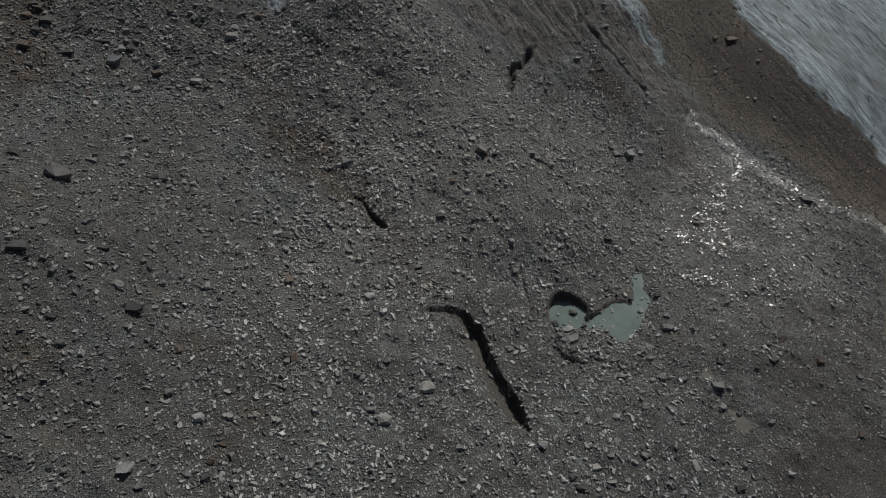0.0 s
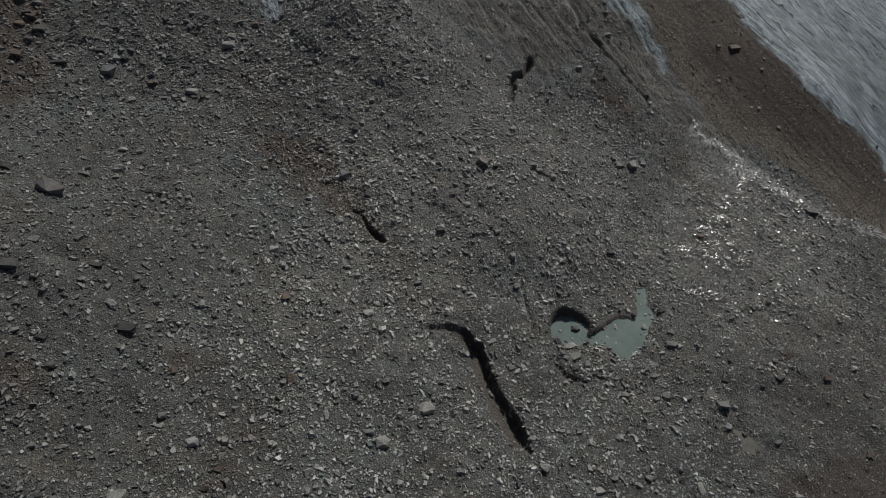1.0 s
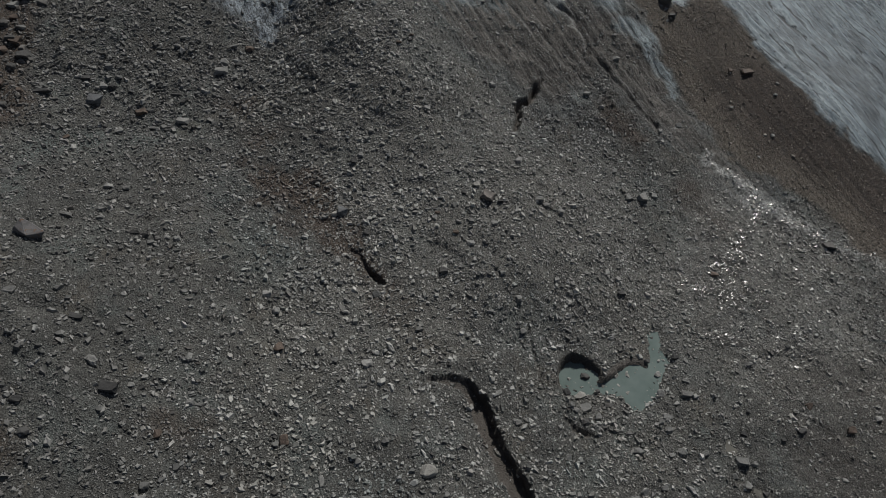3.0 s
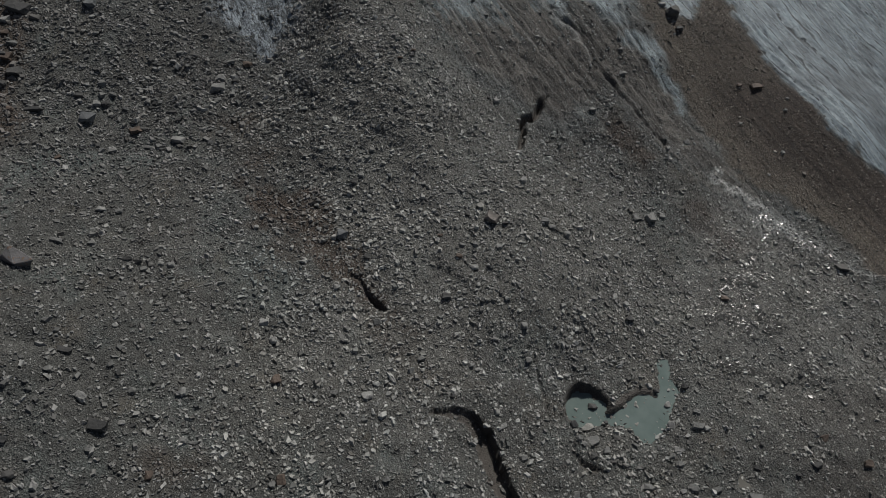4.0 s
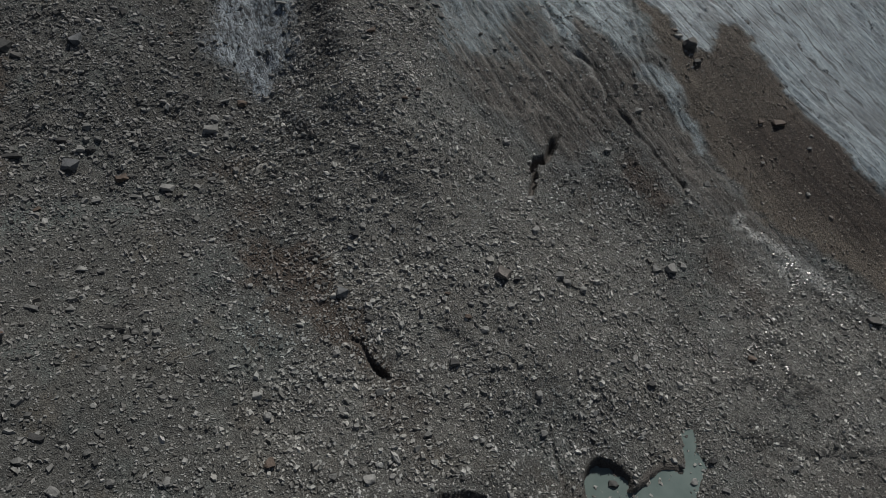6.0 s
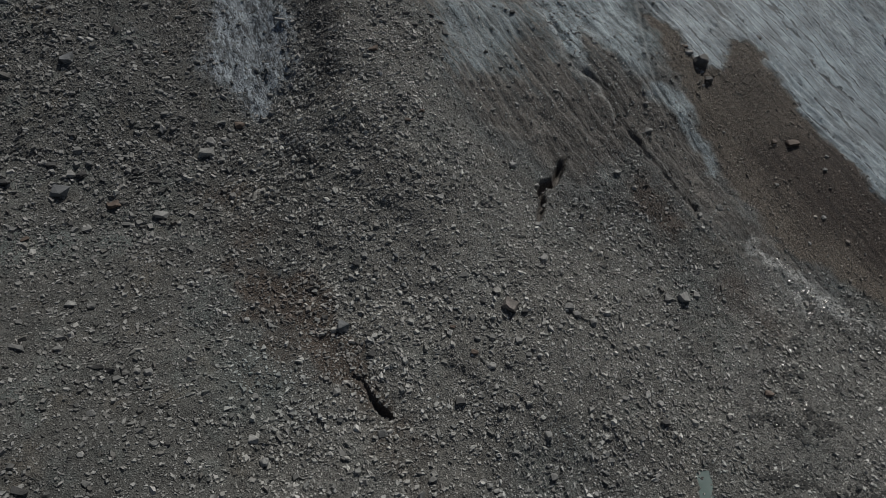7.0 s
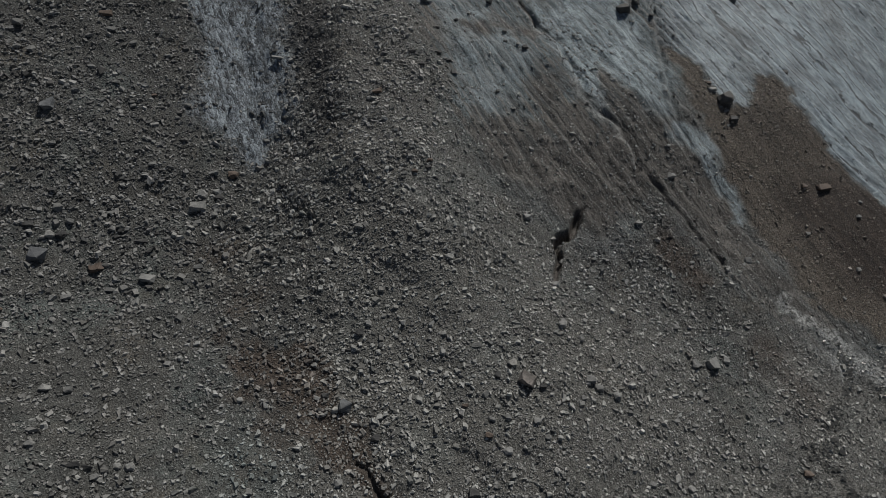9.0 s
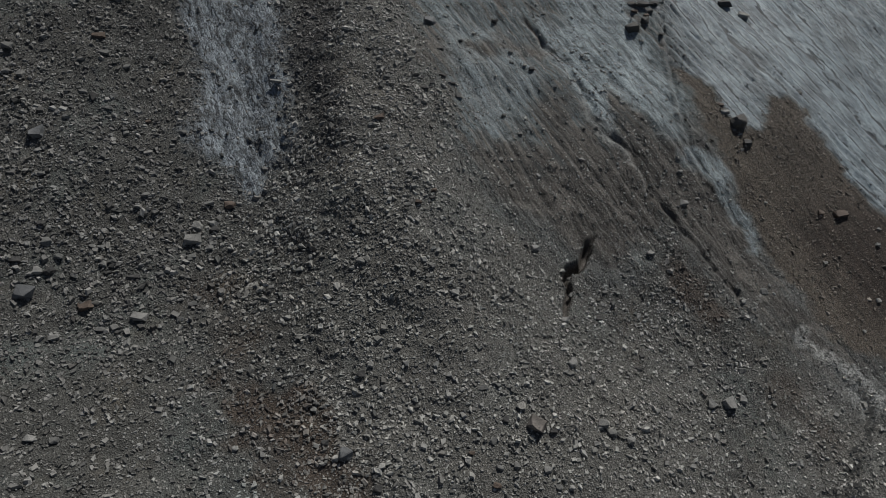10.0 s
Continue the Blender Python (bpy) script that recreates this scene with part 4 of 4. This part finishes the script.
stone(-4.77, 34.11, 0.41, 0.29, "n")
stone(-5.09, 31.92, 0.32, 0.23, "l")
stone(-6.52, 33.80, 0.41, 0.21, "d")
stone(-2.28, 34.62, 0.32, 0.21, "n")
stone(1.68, 30.51, 0.34, 0.38, "n")
stone(3.62, 29.53, 0.37, 0.31, "n")
stone(4.25, 29.56, 0.35, 0.31, "l")
stone(0.86, 30.36, 0.48, 0.25, "n")
stone(0.69, 29.51, 0.45, 0.30, "r")
stone(-1.28, 29.53, 0.31, 0.25, "n")
stone(-4.98, 29.84, 0.34, 0.23, "n")
stone(-4.82, 29.32, 0.48, 0.40, "d")
stone(-3.15, 30.50, 0.31, 0.23, "n")
stone(1.47, 31.48, 0.32, 0.20, "d")
stone(-0.45, 31.01, 0.37, 0.23, "r")
stone(-1.94, 31.33, 0.34, 0.25, "d")
stone(-7.84, 31.21, 0.34, 0.23, "l")
stone(-7.46, 31.36, 0.43, 0.33, "d")
stone(14.13, 34.94, 0.85, 0.85, "L")
stone(13.03, 34.87, 0.63, 0.68, "n")
stone(15.01, 35.31, 0.47, 0.58, "L")
stone(10.19, 33.84, 0.36, 0.47, "L")
stone(7.69, 32.17, 0.53, 0.50, "l")
stone(6.68, 32.42, 0.61, 0.44, "n")
stone(6.30, 32.84, 0.64, 0.55, "n")
stone(11.62, 33.66, 0.41, 0.30, "l")
stone(15.48, 37.05, 0.55, 0.39, "n")
stone(10.95, 31.26, 0.36, 0.26, "l")
stone(12.31, 37.26, 0.63, 0.44, "n")
stone(9.36, 37.19, 0.37, 0.27, "d")
stone(9.04, 36.45, 0.60, 0.24, "d")
stone(20.56, 34.88, 0.35, 0.35, "L")
stone(16.37, 33.41, 0.47, 0.32, "n")
stone(18.06, 32.51, 0.37, 0.26, "n")
stone(6.08, 35.31, 0.44, 0.56, "n")
stone(13.65, 38.28, 0.29, 0.32, "l")
stone(5.72, 31.71, 0.39, 0.32, "n")
stone(11.99, 31.16, 0.27, 0.24, "n")
stone(-28.05, 40.83, 1.19, 0.97, "d")
stone(-26.15, 38.06, 1.42, 0.42, "d")
stone(-21.03, 35.86, 0.62, 0.36, "n")
stone(-23.70, 34.63, 0.53, 0.32, "r")
stone(-24.78, 27.26, 1.12, 0.64, "d")
stone(-21.67, 25.67, 1.91, 0.91, "P", -24, 0.95)
stone(-19.79, 30.49, 0.61, 0.36, "l")
stone(-18.81, 30.48, 0.48, 0.36, "n")
stone(-15.70, 42.19, 1.04, 0.67, "l")
stone(-23.34, 42.02, 0.49, 0.44, "d")
stone(-25.16, 30.54, 0.59, 0.38, "n")
stone(-24.53, 30.98, 0.63, 0.34, "d")
stone(-11.51, 30.83, 0.47, 0.31, "l")
stone(-21.37, 28.97, 0.48, 0.28, "n")
stone(-20.70, 27.43, 0.85, 0.31, "n")
stone(-19.20, 27.69, 0.54, 0.31, "n")
stone(-15.70, 27.13, 0.41, 0.37, "l")
stone(-15.20, 27.13, 0.48, 0.40, "l")
stone(-16.37, 26.56, 0.41, 0.33, "n")
stone(-17.25, 26.96, 0.67, 0.30, "d")
stone(-16.76, 26.87, 0.56, 0.30, "d")
stone(-20.98, 21.77, 0.74, 0.38, "l")
stone(-21.36, 19.99, 1.17, 0.61, "d")
stone(-17.97, 20.93, 0.81, 0.33, "d")
stone(-15.89, 21.50, 0.44, 0.30, "n")
stone(-18.20, 19.83, 0.50, 0.33, "n")
stone(-16.76, 24.62, 0.50, 0.32, "n")
stone(-14.69, 24.10, 0.46, 0.25, "n")
stone(-13.51, 23.70, 0.42, 0.25, "d")
stone(-15.97, 20.53, 0.43, 0.30, "n")
stone(-16.66, 18.80, 0.75, 0.41, "n")
stone(-14.84, 19.41, 0.46, 0.32, "n")
stone(-12.74, 19.65, 0.39, 0.52, "l")
stone(-15.55, 17.50, 1.02, 0.57, "d")
stone(-14.74, 17.80, 0.38, 0.28, "l")
stone(-14.34, 17.73, 0.48, 0.23, "d")
stone(-16.12, 17.55, 0.29, 0.23, "l")
stone(-18.92, 16.51, 0.58, 0.34, "d")
stone(-20.15, 16.68, 0.59, 0.29, "n")
stone(-12.12, 17.24, 0.47, 0.36, "n")
stone(-11.70, 17.19, 0.50, 0.20, "n")
stone(-15.56, 16.41, 0.50, 0.28, "n")
stone(-9.73, 17.95, 0.38, 0.28, "n")
stone(-10.00, 24.34, 0.63, 0.44, "l")
stone(-9.36, 23.33, 0.52, 0.46, "l")
stone(-8.77, 20.93, 0.60, 0.59, "r")
stone(-10.27, 26.53, 0.33, 0.39, "l")
stone(-10.07, 25.88, 0.32, 0.32, "l")
stone(-18.09, 15.10, 0.63, 0.45, "d")
stone(-11.46, 12.13, 0.64, 0.47, "l")
stone(-13.78, 9.51, 0.91, 0.57, "L")
stone(-12.97, 8.81, 0.45, 0.35, "n")
stone(-10.06, 11.53, 0.37, 0.36, "l")
stone(-10.11, 10.94, 0.48, 0.23, "r")
stone(-13.08, 15.57, 0.43, 0.49, "r")
stone(-12.95, 13.24, 0.47, 0.37, "n")
stone(-12.95, 12.74, 0.41, 0.26, "l")
stone(-8.04, 15.61, 0.36, 0.38, "n")
stone(-7.68, 15.81, 0.52, 0.54, "r")
stone(-10.48, 9.32, 0.50, 0.40, "d")
stone(-11.32, 9.46, 0.51, 0.30, "n")
stone(-18.64, 10.71, 0.54, 0.32, "n")
stone(-17.65, 11.45, 0.39, 0.27, "n")
stone(-16.55, 11.50, 0.45, 0.27, "n")
stone(-16.12, 9.32, 0.41, 0.31, "n")
stone(-16.75, 9.42, 0.35, 0.24, "d")
stone(-9.83, 9.56, 0.28, 0.30, "l")
stone(-10.41, 10.09, 0.45, 0.35, "r")
stone(-11.40, 10.82, 0.34, 0.25, "n")
stone(-8.13, 12.36, 0.29, 0.26, "l")
stone(-6.45, 27.20, 0.48, 0.39, "l")
stone(-4.24, 20.58, 0.73, 0.53, "l")
stone(-5.92, 20.54, 0.46, 0.38, "n")
stone(-3.60, 25.88, 0.39, 0.19, "l")
stone(-4.02, 25.14, 0.60, 0.41, "n")
stone(-4.39, 25.49, 0.29, 0.22, "l")
stone(1.56, 28.81, 0.64, 0.43, "l")
stone(1.79, 27.70, 0.30, 0.36, "l")
stone(-0.13, 26.90, 0.62, 0.52, "d")
stone(8.92, 27.83, 0.39, 0.31, "l")
stone(-1.02, 24.76, 0.28, 0.22, "l")
stone(4.39, 25.42, 0.44, 0.52, "n")
stone(4.53, 23.53, 0.43, 0.41, "n")
stone(2.80, 19.46, 0.50, 0.36, "l")
stone(-2.01, 22.21, 0.48, 0.36, "n")
stone(0.89, 23.06, 0.42, 0.28, "l")
stone(1.23, 22.89, 0.38, 0.31, "n")
stone(1.58, 22.67, 0.38, 0.25, "l")
stone(-5.17, 21.35, 0.27, 0.42, "l")
stone(-1.52, 22.98, 0.48, 0.37, "n")
stone(-4.85, 18.46, 0.44, 0.34, "n")
stone(-4.29, 19.15, 0.42, 0.26, "n")
stone(0.17, 20.81, 0.33, 0.24, "d")
stone(9.55, 25.77, 0.46, 0.34, "n")
stone(7.69, 24.55, 0.45, 0.30, "n")
stone(-0.92, 14.79, 0.97, 0.70, "W", 15)
stone(-2.99, 12.83, 0.87, 0.73, "W", 15)
stone(-3.77, 13.35, 0.76, 0.29, "n")
stone(-5.76, 14.00, 0.27, 0.63, "l")
stone(-2.56, 10.24, 0.62, 0.30, "l")
stone(-6.23, 11.06, 0.57, 0.40, "W")
stone(-5.93, 11.39, 0.28, 0.30, "l")
stone(-2.06, 11.51, 0.23, 0.46, "l")
stone(-2.09, 10.88, 0.34, 0.36, "l")
stone(4.98, 12.06, 0.61, 0.49, "l")
stone(-3.03, 16.15, 0.43, 0.30, "n")
stone(-4.42, 8.98, 0.44, 0.30, "n")
stone(-1.41, 13.02, 0.32, 0.24, "l")
stone(-0.68, 13.82, 0.39, 0.21, "l")
stone(-0.04, 13.70, 0.36, 0.27, "n")
stone(0.69, 11.62, 0.41, 0.31, "n")
stone(-4.26, 15.06, 0.42, 0.38, "n")
stone(-6.19, 13.51, 0.26, 0.24, "l")
stone(-0.21, 9.43, 0.26, 0.20, "l")
stone(3.78, 17.84, 0.39, 0.35, "n")
stone(6.28, 16.13, 0.36, 0.44, "l")
stone(5.21, 15.27, 0.45, 0.23, "l")
stone(6.76, 10.09, 0.73, 0.38, "d")
stone(5.86, 10.42, 0.30, 0.32, "l")
stone(6.40, 10.59, 0.49, 0.33, "d")
stone(27.69, 32.55, 1.27, 0.81, "D")
stone(11.07, 26.76, 0.59, 0.42, "d")
stone(12.27, 20.22, 0.59, 0.46, "L")
stone(10.46, 20.38, 0.33, 0.32, "W")
stone(10.75, 20.83, 0.22, 0.16, "W")
stone(13.73, 20.14, 0.89, 0.46, "n")
stone(13.87, 21.02, 0.49, 0.30, "l")
stone(18.12, 22.31, 0.52, 0.28, "n")
stone(17.84, 28.91, 0.65, 0.42, "r")
stone(23.79, 29.24, 0.37, 0.29, "W")
stone(25.08, 31.41, 0.48, 0.38, "d")
stone(22.93, 35.77, 0.44, 0.44, "W")
stone(20.98, 19.72, 0.72, 0.43, "r")
stone(23.04, 18.43, 0.61, 0.47, "r")
stone(25.11, 19.25, 0.51, 0.34, "l")
stone(19.89, 18.16, 0.66, 0.35, "d")
stone(15.82, 16.32, 0.87, 0.52, "n")
stone(15.72, 15.09, 0.50, 0.48, "l")
stone(15.19, 15.56, 0.43, 0.32, "n")
stone(16.67, 14.67, 0.47, 0.32, "d")
stone(16.47, 16.22, 0.40, 0.33, "n")
stone(17.14, 19.29, 0.34, 0.24, "d")
stone(16.47, 17.96, 0.45, 0.30, "d")
stone(12.62, 16.74, 0.60, 0.47, "n")
stone(10.20, 16.73, 0.69, 0.43, "n")
stone(13.90, 16.73, 0.54, 0.32, "n")
stone(12.01, 16.58, 0.42, 0.28, "l")
stone(12.35, 18.71, 0.61, 0.32, "l")
stone(10.03, 14.43, 0.60, 0.45, "n")
stone(11.07, 14.71, 0.41, 0.30, "n")
stone(9.31, 14.07, 0.49, 0.32, "l")
stone(9.07, 12.57, 0.29, 0.57, "l")
stone(10.41, 11.89, 0.52, 0.35, "n")
stone(8.54, 11.77, 0.44, 0.31, "n")
stone(13.12, 11.52, 0.47, 0.66, "W")
stone(18.52, 11.35, 0.61, 0.32, "l")
stone(15.99, 11.73, 0.42, 0.44, "n")
stone(14.81, 11.86, 0.48, 0.28, "d")
stone(15.34, 10.51, 0.75, 0.43, "d")
stone(18.39, 14.27, 0.44, 0.30, "n")
stone(21.46, 15.58, 0.43, 0.28, "l")
stone(25.19, 17.47, 0.46, 0.33, "n")
stone(18.64, 17.63, 0.34, 0.24, "d")
stone(23.82, 13.91, 0.40, 0.50, "r")
stone(12.28, 11.86, 0.50, 0.30, "d")
stone(9.19, 10.50, 0.38, 0.28, "n")
stone(12.11, 10.08, 0.42, 0.35, "n")
stone(-29.30, 46.30, 1.70, 1.16, "d")
stone(-28.10, 45.70, 0.81, 0.44, "D")
stone(-29.90, 45.10, 0.90, 0.49, "l")
stone(-28.90, 43.20, 0.90, 0.45, "n")
stone(-29.10, 42.00, 0.80, 0.45, "d")
stone(11.88, 22.29, 0.42, 0.32, "d")
stone(12.61, 24.00, 0.28, 0.21, "d")
stone(12.20, 18.80, 0.50, 0.40, "l")
stone(12.18, 18.00, 0.50, 0.36, "n")
stone(9.07, 19.37, 0.64, 0.37, "D")
stone(8.69, 20.43, 0.30, 0.27, "d")
stone(9.40, 20.10, 0.28, 0.20, "n")
stone(9.80, 20.40, 0.22, 0.18, "d")
stone(13.30, 21.20, 0.35, 0.27, "n")
stone(8.30, 18.60, 0.50, 0.36, "n")
stone(7.50, 18.30, 0.60, 0.40, "d")
stone(8.60, 18.00, 0.38, 0.25, "D")
stone(7.10, 18.90, 0.40, 0.31, "l")
stone(13.00, 19.60, 0.40, 0.27, "l")
stone(11.30, 18.90, 0.35, 0.27, "n")
stone(14.20, 20.00, 0.45, 0.31, "l")

stone(-30.00, 43.20, 1.00, 0.70, "R")
stone(-28.80, 41.90, 0.90, 0.60, "r")
stone(-29.40, 41.00, 0.80, 0.60, "r")
stone(-28.40, 39.70, 0.70, 0.50, "R")
stone(-28.50, 38.00, 0.90, 0.60, "r")
stone(-27.20, 37.60, 0.50, 0.40, "r")
stone(-27.70, 36.30, 0.80, 0.50, "R")
stone(-29.50, 44.00, 0.60, 0.50, "r")
stone(-27.40, 34.60, 0.60, 0.40, "r")
stone(13.70, 65.20, 0.80, 0.60, "d")
stone(14.30, 64.80, 0.60, 0.50, "R")
stone(13.00, 64.40, 0.60, 0.40, "r")
stone(14.90, 65.70, 0.70, 0.50, "d")
stone(13.90, 64.10, 0.50, 0.40, "r")
stone(12.90, 65.20, 0.70, 0.50, "R")


# ---- gravel: too many to count ----
def shard(seed, sides):
    """A broken stone of few faces, bedded in the ground: an uneven prism, narrower at its top."""
    rng = np.random.default_rng(seed)
    turn = np.arange(sides) * 2 * np.pi / sides + rng.uniform(-0.62, 0.62, sides)
    wide = rng.uniform(0.41, 0.58, (2, sides))
    low = np.stack([wide[0] * np.cos(turn), wide[0] * np.sin(turn), rng.uniform(-0.5, -0.3, sides)], 1)
    high = np.stack([wide[1] * 0.72 * np.cos(turn), wide[1] * 0.72 * np.sin(turn), rng.uniform(0.22, 0.5, sides)], 1)
    k = np.arange(sides)
    j = (k + 1) % sides
    rows = [np.stack([k, j, j + sides], 1), np.stack([k, j + sides, k + sides], 1)]
    fan = np.arange(1, sides - 1)
    rows += [np.stack([0 * fan + sides, fan + sides, fan + sides + 1], 1)]
    return np.concatenate([low, high]), np.concatenate(rows)


def overlooked(x, y):
    """The part of the slope that the drone looks down on."""
    return (y > 6.5) & (x > -19.5 - 0.37 * np.clip(y - 8, 0, 60)) & (x < 24.5 + 0.42 * np.clip(y - 10, 0, 60))


def clasts(seed, many, small, large, spread, sides, keep, sink, name, label, area=(-33, 48, 6.5, 77)):
    rng = np.random.default_rng(seed)
    n = int(many * 3.4)
    x, y = rng.uniform(area[0], area[1], n), rng.uniform(area[2], area[3], n)
    ok = overlooked(x, y) if area[0] == -33 else ~overlooked(x, y)
    x, y = x[ok], y[ok]
    z = zones(x, y)
    cover = keep(x, y, z)
    ok = rng.random(len(x)) < cover
    x, y = x[ok][:many], y[ok][:many]
    z = {k: v[ok][:many] for k, v in z.items()}
    h, hollow_shade, _ = land(x, y, z)
    ok = (hollow_shade < 0.35 + 1.5 * (rng.random(len(x)) < 0.14)) & ((inside(x, y, POND) < 0.05) | (rng.random(len(x)) < 0.8 * np.exp(-np.clip(WATER - 0.03 - h, 0, 1) / 0.03)) & (inside(x, y, CAVE) < -0.1))
    h = np.where((inside(x, y, POND) > 0.05) & (h < WATER - 0.03), WATER - 0.03, h)
    x, y, h = x[ok], y[ok], h[ok]
    z = {k: v[ok] for k, v in z.items()}
    n = len(x)
    e = 0.12
    nx, ny = (land(x - e, y)[0] - land(x + e, y)[0]) / (2 * e), (land(x, y - e)[0] - land(x, y + e)[0]) / (2 * e)
    size = np.clip(small * np.exp(spread * rng.standard_normal(n)), 0.5 * small, large)
    coarse = ramp(x + 3 * wave(x * 0.15, y * 0.15, 91), 2, -14)
    size = size * (0.94 + 0.20 * coarse * ramp(y, 22, 40) + 0.16 * ramp(inside(x, y, COARSE), -2, 1.5) - 0.14 * ramp(x, 11, 17) + 0.13 * wave(x * 0.22, y * 0.22, 92)) * (1 - 0.16 * z["brown"]) * (1 - 0.2 * z["dirty"]) * (1 - 0.22 * z["soil"])
    sx, sy = size * rng.uniform(0.9, 1.55, n), size * rng.uniform(0.6, 1.0, n)
    sz = size * rng.uniform(0.34, 0.70, n)
    yaw = rng.uniform(0, 2 * np.pi, n)
    lean = rng.normal(0, 0.17, (2, n))
    up = np.stack([(np.clip(nx, -1, 1) + lean[0]) * (1 - 0.7 * z["wet"]), (np.clip(ny, -1, 1) + lean[1]) * (1 - 0.7 * z["wet"]), np.ones(n)], 1)
    up /= np.linalg.norm(up, axis=1, keepdims=True)
    a = np.stack([np.cos(yaw), np.sin(yaw), np.zeros(n)], 1)
    a -= up * (a * up).sum(1, keepdims=True)
    a /= np.linalg.norm(a, axis=1, keepdims=True)
    b = np.cross(up, a)
    protos = []
    for k in range(24):
        protos.append(shard(seed * 50 + k, sides))
    pick = rng.integers(0, len(protos), n)
    verts, faces, ids, start = [], [], [], 0
    for k, (v, f) in enumerate(protos):
        s = np.nonzero(pick == k)[0]
        place = np.stack([x[s], y[s], h[s] + sz[s] * (0.5 - sink)], 1)
        p = (v[None, :, 0:1] * (a[s] * sx[s, None])[:, None] + v[None, :, 1:2] * (b[s] * sy[s, None])[:, None]
             + v[None, :, 2:3] * (up[s] * sz[s, None])[:, None] + place[:, None])
        verts.append(p.reshape(-1, 3))
        faces.append((f[None] + start + (np.arange(len(s)) * len(v))[:, None, None]).reshape(-1, 3))
        ids.append(np.repeat(s, len(v)))
        start += len(s) * len(v)
    ids = np.concatenate(ids)
    brown = np.maximum(z["brown"], 0.55 * z["soil"])
    # the gully band's painted shade joins the slate tone of the stones
    ob = mesh_object(name, np.concatenate(verts), np.concatenate(faces), RUBBLE, [("rust", z["rust"][ids]), ("brown", brown[ids]), ("wet", z["wet"][ids]), ("teal", z["teal"][ids]), ("tan_lit", z["tan_lit"][ids]), ("slate", np.maximum(z["slate"], 1.5 * z["dark"])[ids])])
    tagged(ob, label, "gravel", kind="stuff")


def stony(x, y, z):
    c = (0.72 + 0.25 * fbm(x * 0.35, y * 0.35, 95)) * (1 - 0.25 * z["slate"])
    c = c * (1 - z["white"] * 0.993) * (1 - 0.88 * z["dirty"] + 0.35 * z["silt"] + 0.12 * z["mud"]) * (1 - 0.2 * z["brown"] - 0.4 * z["deep"]) * (1 - 0.93 * z["gully"]) * (1 - 0.35 * z["soil"]) * (1 - 0.5 * z["pale"])
    return np.maximum(c, 0.35 * z["strewn"])


def gritty(x, y, z):
    c = 0.75 + 0.2 * fbm(x * 0.5, y * 0.5, 96)
    return c * (1 - z["white"] * 0.99) * (1 - 0.7 * z["dirty"] + 0.35 * z["silt"]) * (1 - 0.25 * z["deep"]) * (1 - 0.9 * z["gully"])


clasts(3, 120000, 0.116, 0.40, 0.46, 4, stony, 0.24, "gravel", "loose angular grey stones covering the moraine slope")
clasts(7, 4200, 0.25, 0.5, 0.25, 6, stony, 0.28, "cobbles", "flat angular grey cobbles strewn over the gravel")
clasts(4, 100000, 0.078, 0.13, 0.25, 3, gritty, 0.2, "gravel", "small grey and brown pebbles between the stones")
clasts(6, 15000, 0.15, 0.5, 0.38, 4, stony, 0.2, "gravel", "loose angular grey stones on the lower moraine", area=(-24, 24, -18, 6.5))
clasts(5, 16000, 0.2, 0.6, 0.4, 3, stony, 0.2, "gravel", "scattered grey stones on the outer moraine", area=(-70, 75, -22, 95))


# ---- trickles of meltwater glinting among the stones ----
def trickles(many, seed=9):
    rng = np.random.default_rng(seed)
    x, y = rng.uniform(13, 34, many * 14), rng.uniform(22, 41, many * 14)
    z = zones(x, y)
    # threads of water and the pale band
    thread = np.minimum.reduce([to_line(x + 0.5 * wave(x * 1.4, y * 1.4, 101), y + 0.5 * wave(x * 1.4, y * 1.4, 102), line)[0] for line in TRICKLES])
    chance = 0.022 * z["wet"] + 0.9 * ramp(thread, 0.4, 0.05) + 0.15 * z["pale"] * (y < 41) + 0.04 * ramp(thread, 2.0, 0.3)
    ok = rng.random(len(x)) < chance
    x, y = x[ok][:many], y[ok][:many]
    n = len(x)
    h = land(x, y)[0]
    size = np.clip(0.045 * np.exp(0.4 * rng.standard_normal(n)), 0.04, 0.3)
    ring = np.arange(7) * 2 * np.pi / 7
    reach = size[:, None] * rng.uniform(0.55, 1.2, (n, 7))
    dx, dy = reach * np.cos(ring) * 1.2, reach * np.sin(ring) * 0.9
    lean = rng.normal(0, 0.09, (2, n, 1))
    verts = np.stack([x[:, None] + dx, y[:, None] + dy, (h + 0.095)[:, None] + lean[0] * dx + lean[1] * dy], 2)
    faces = np.arange(n * 7).reshape(n, 7)
    tagged(mesh_object("meltwater", verts.reshape(-1, 3), faces, FILM), "thin films of meltwater glinting between wet stones", "water", kind="stuff")


trickles(3200)
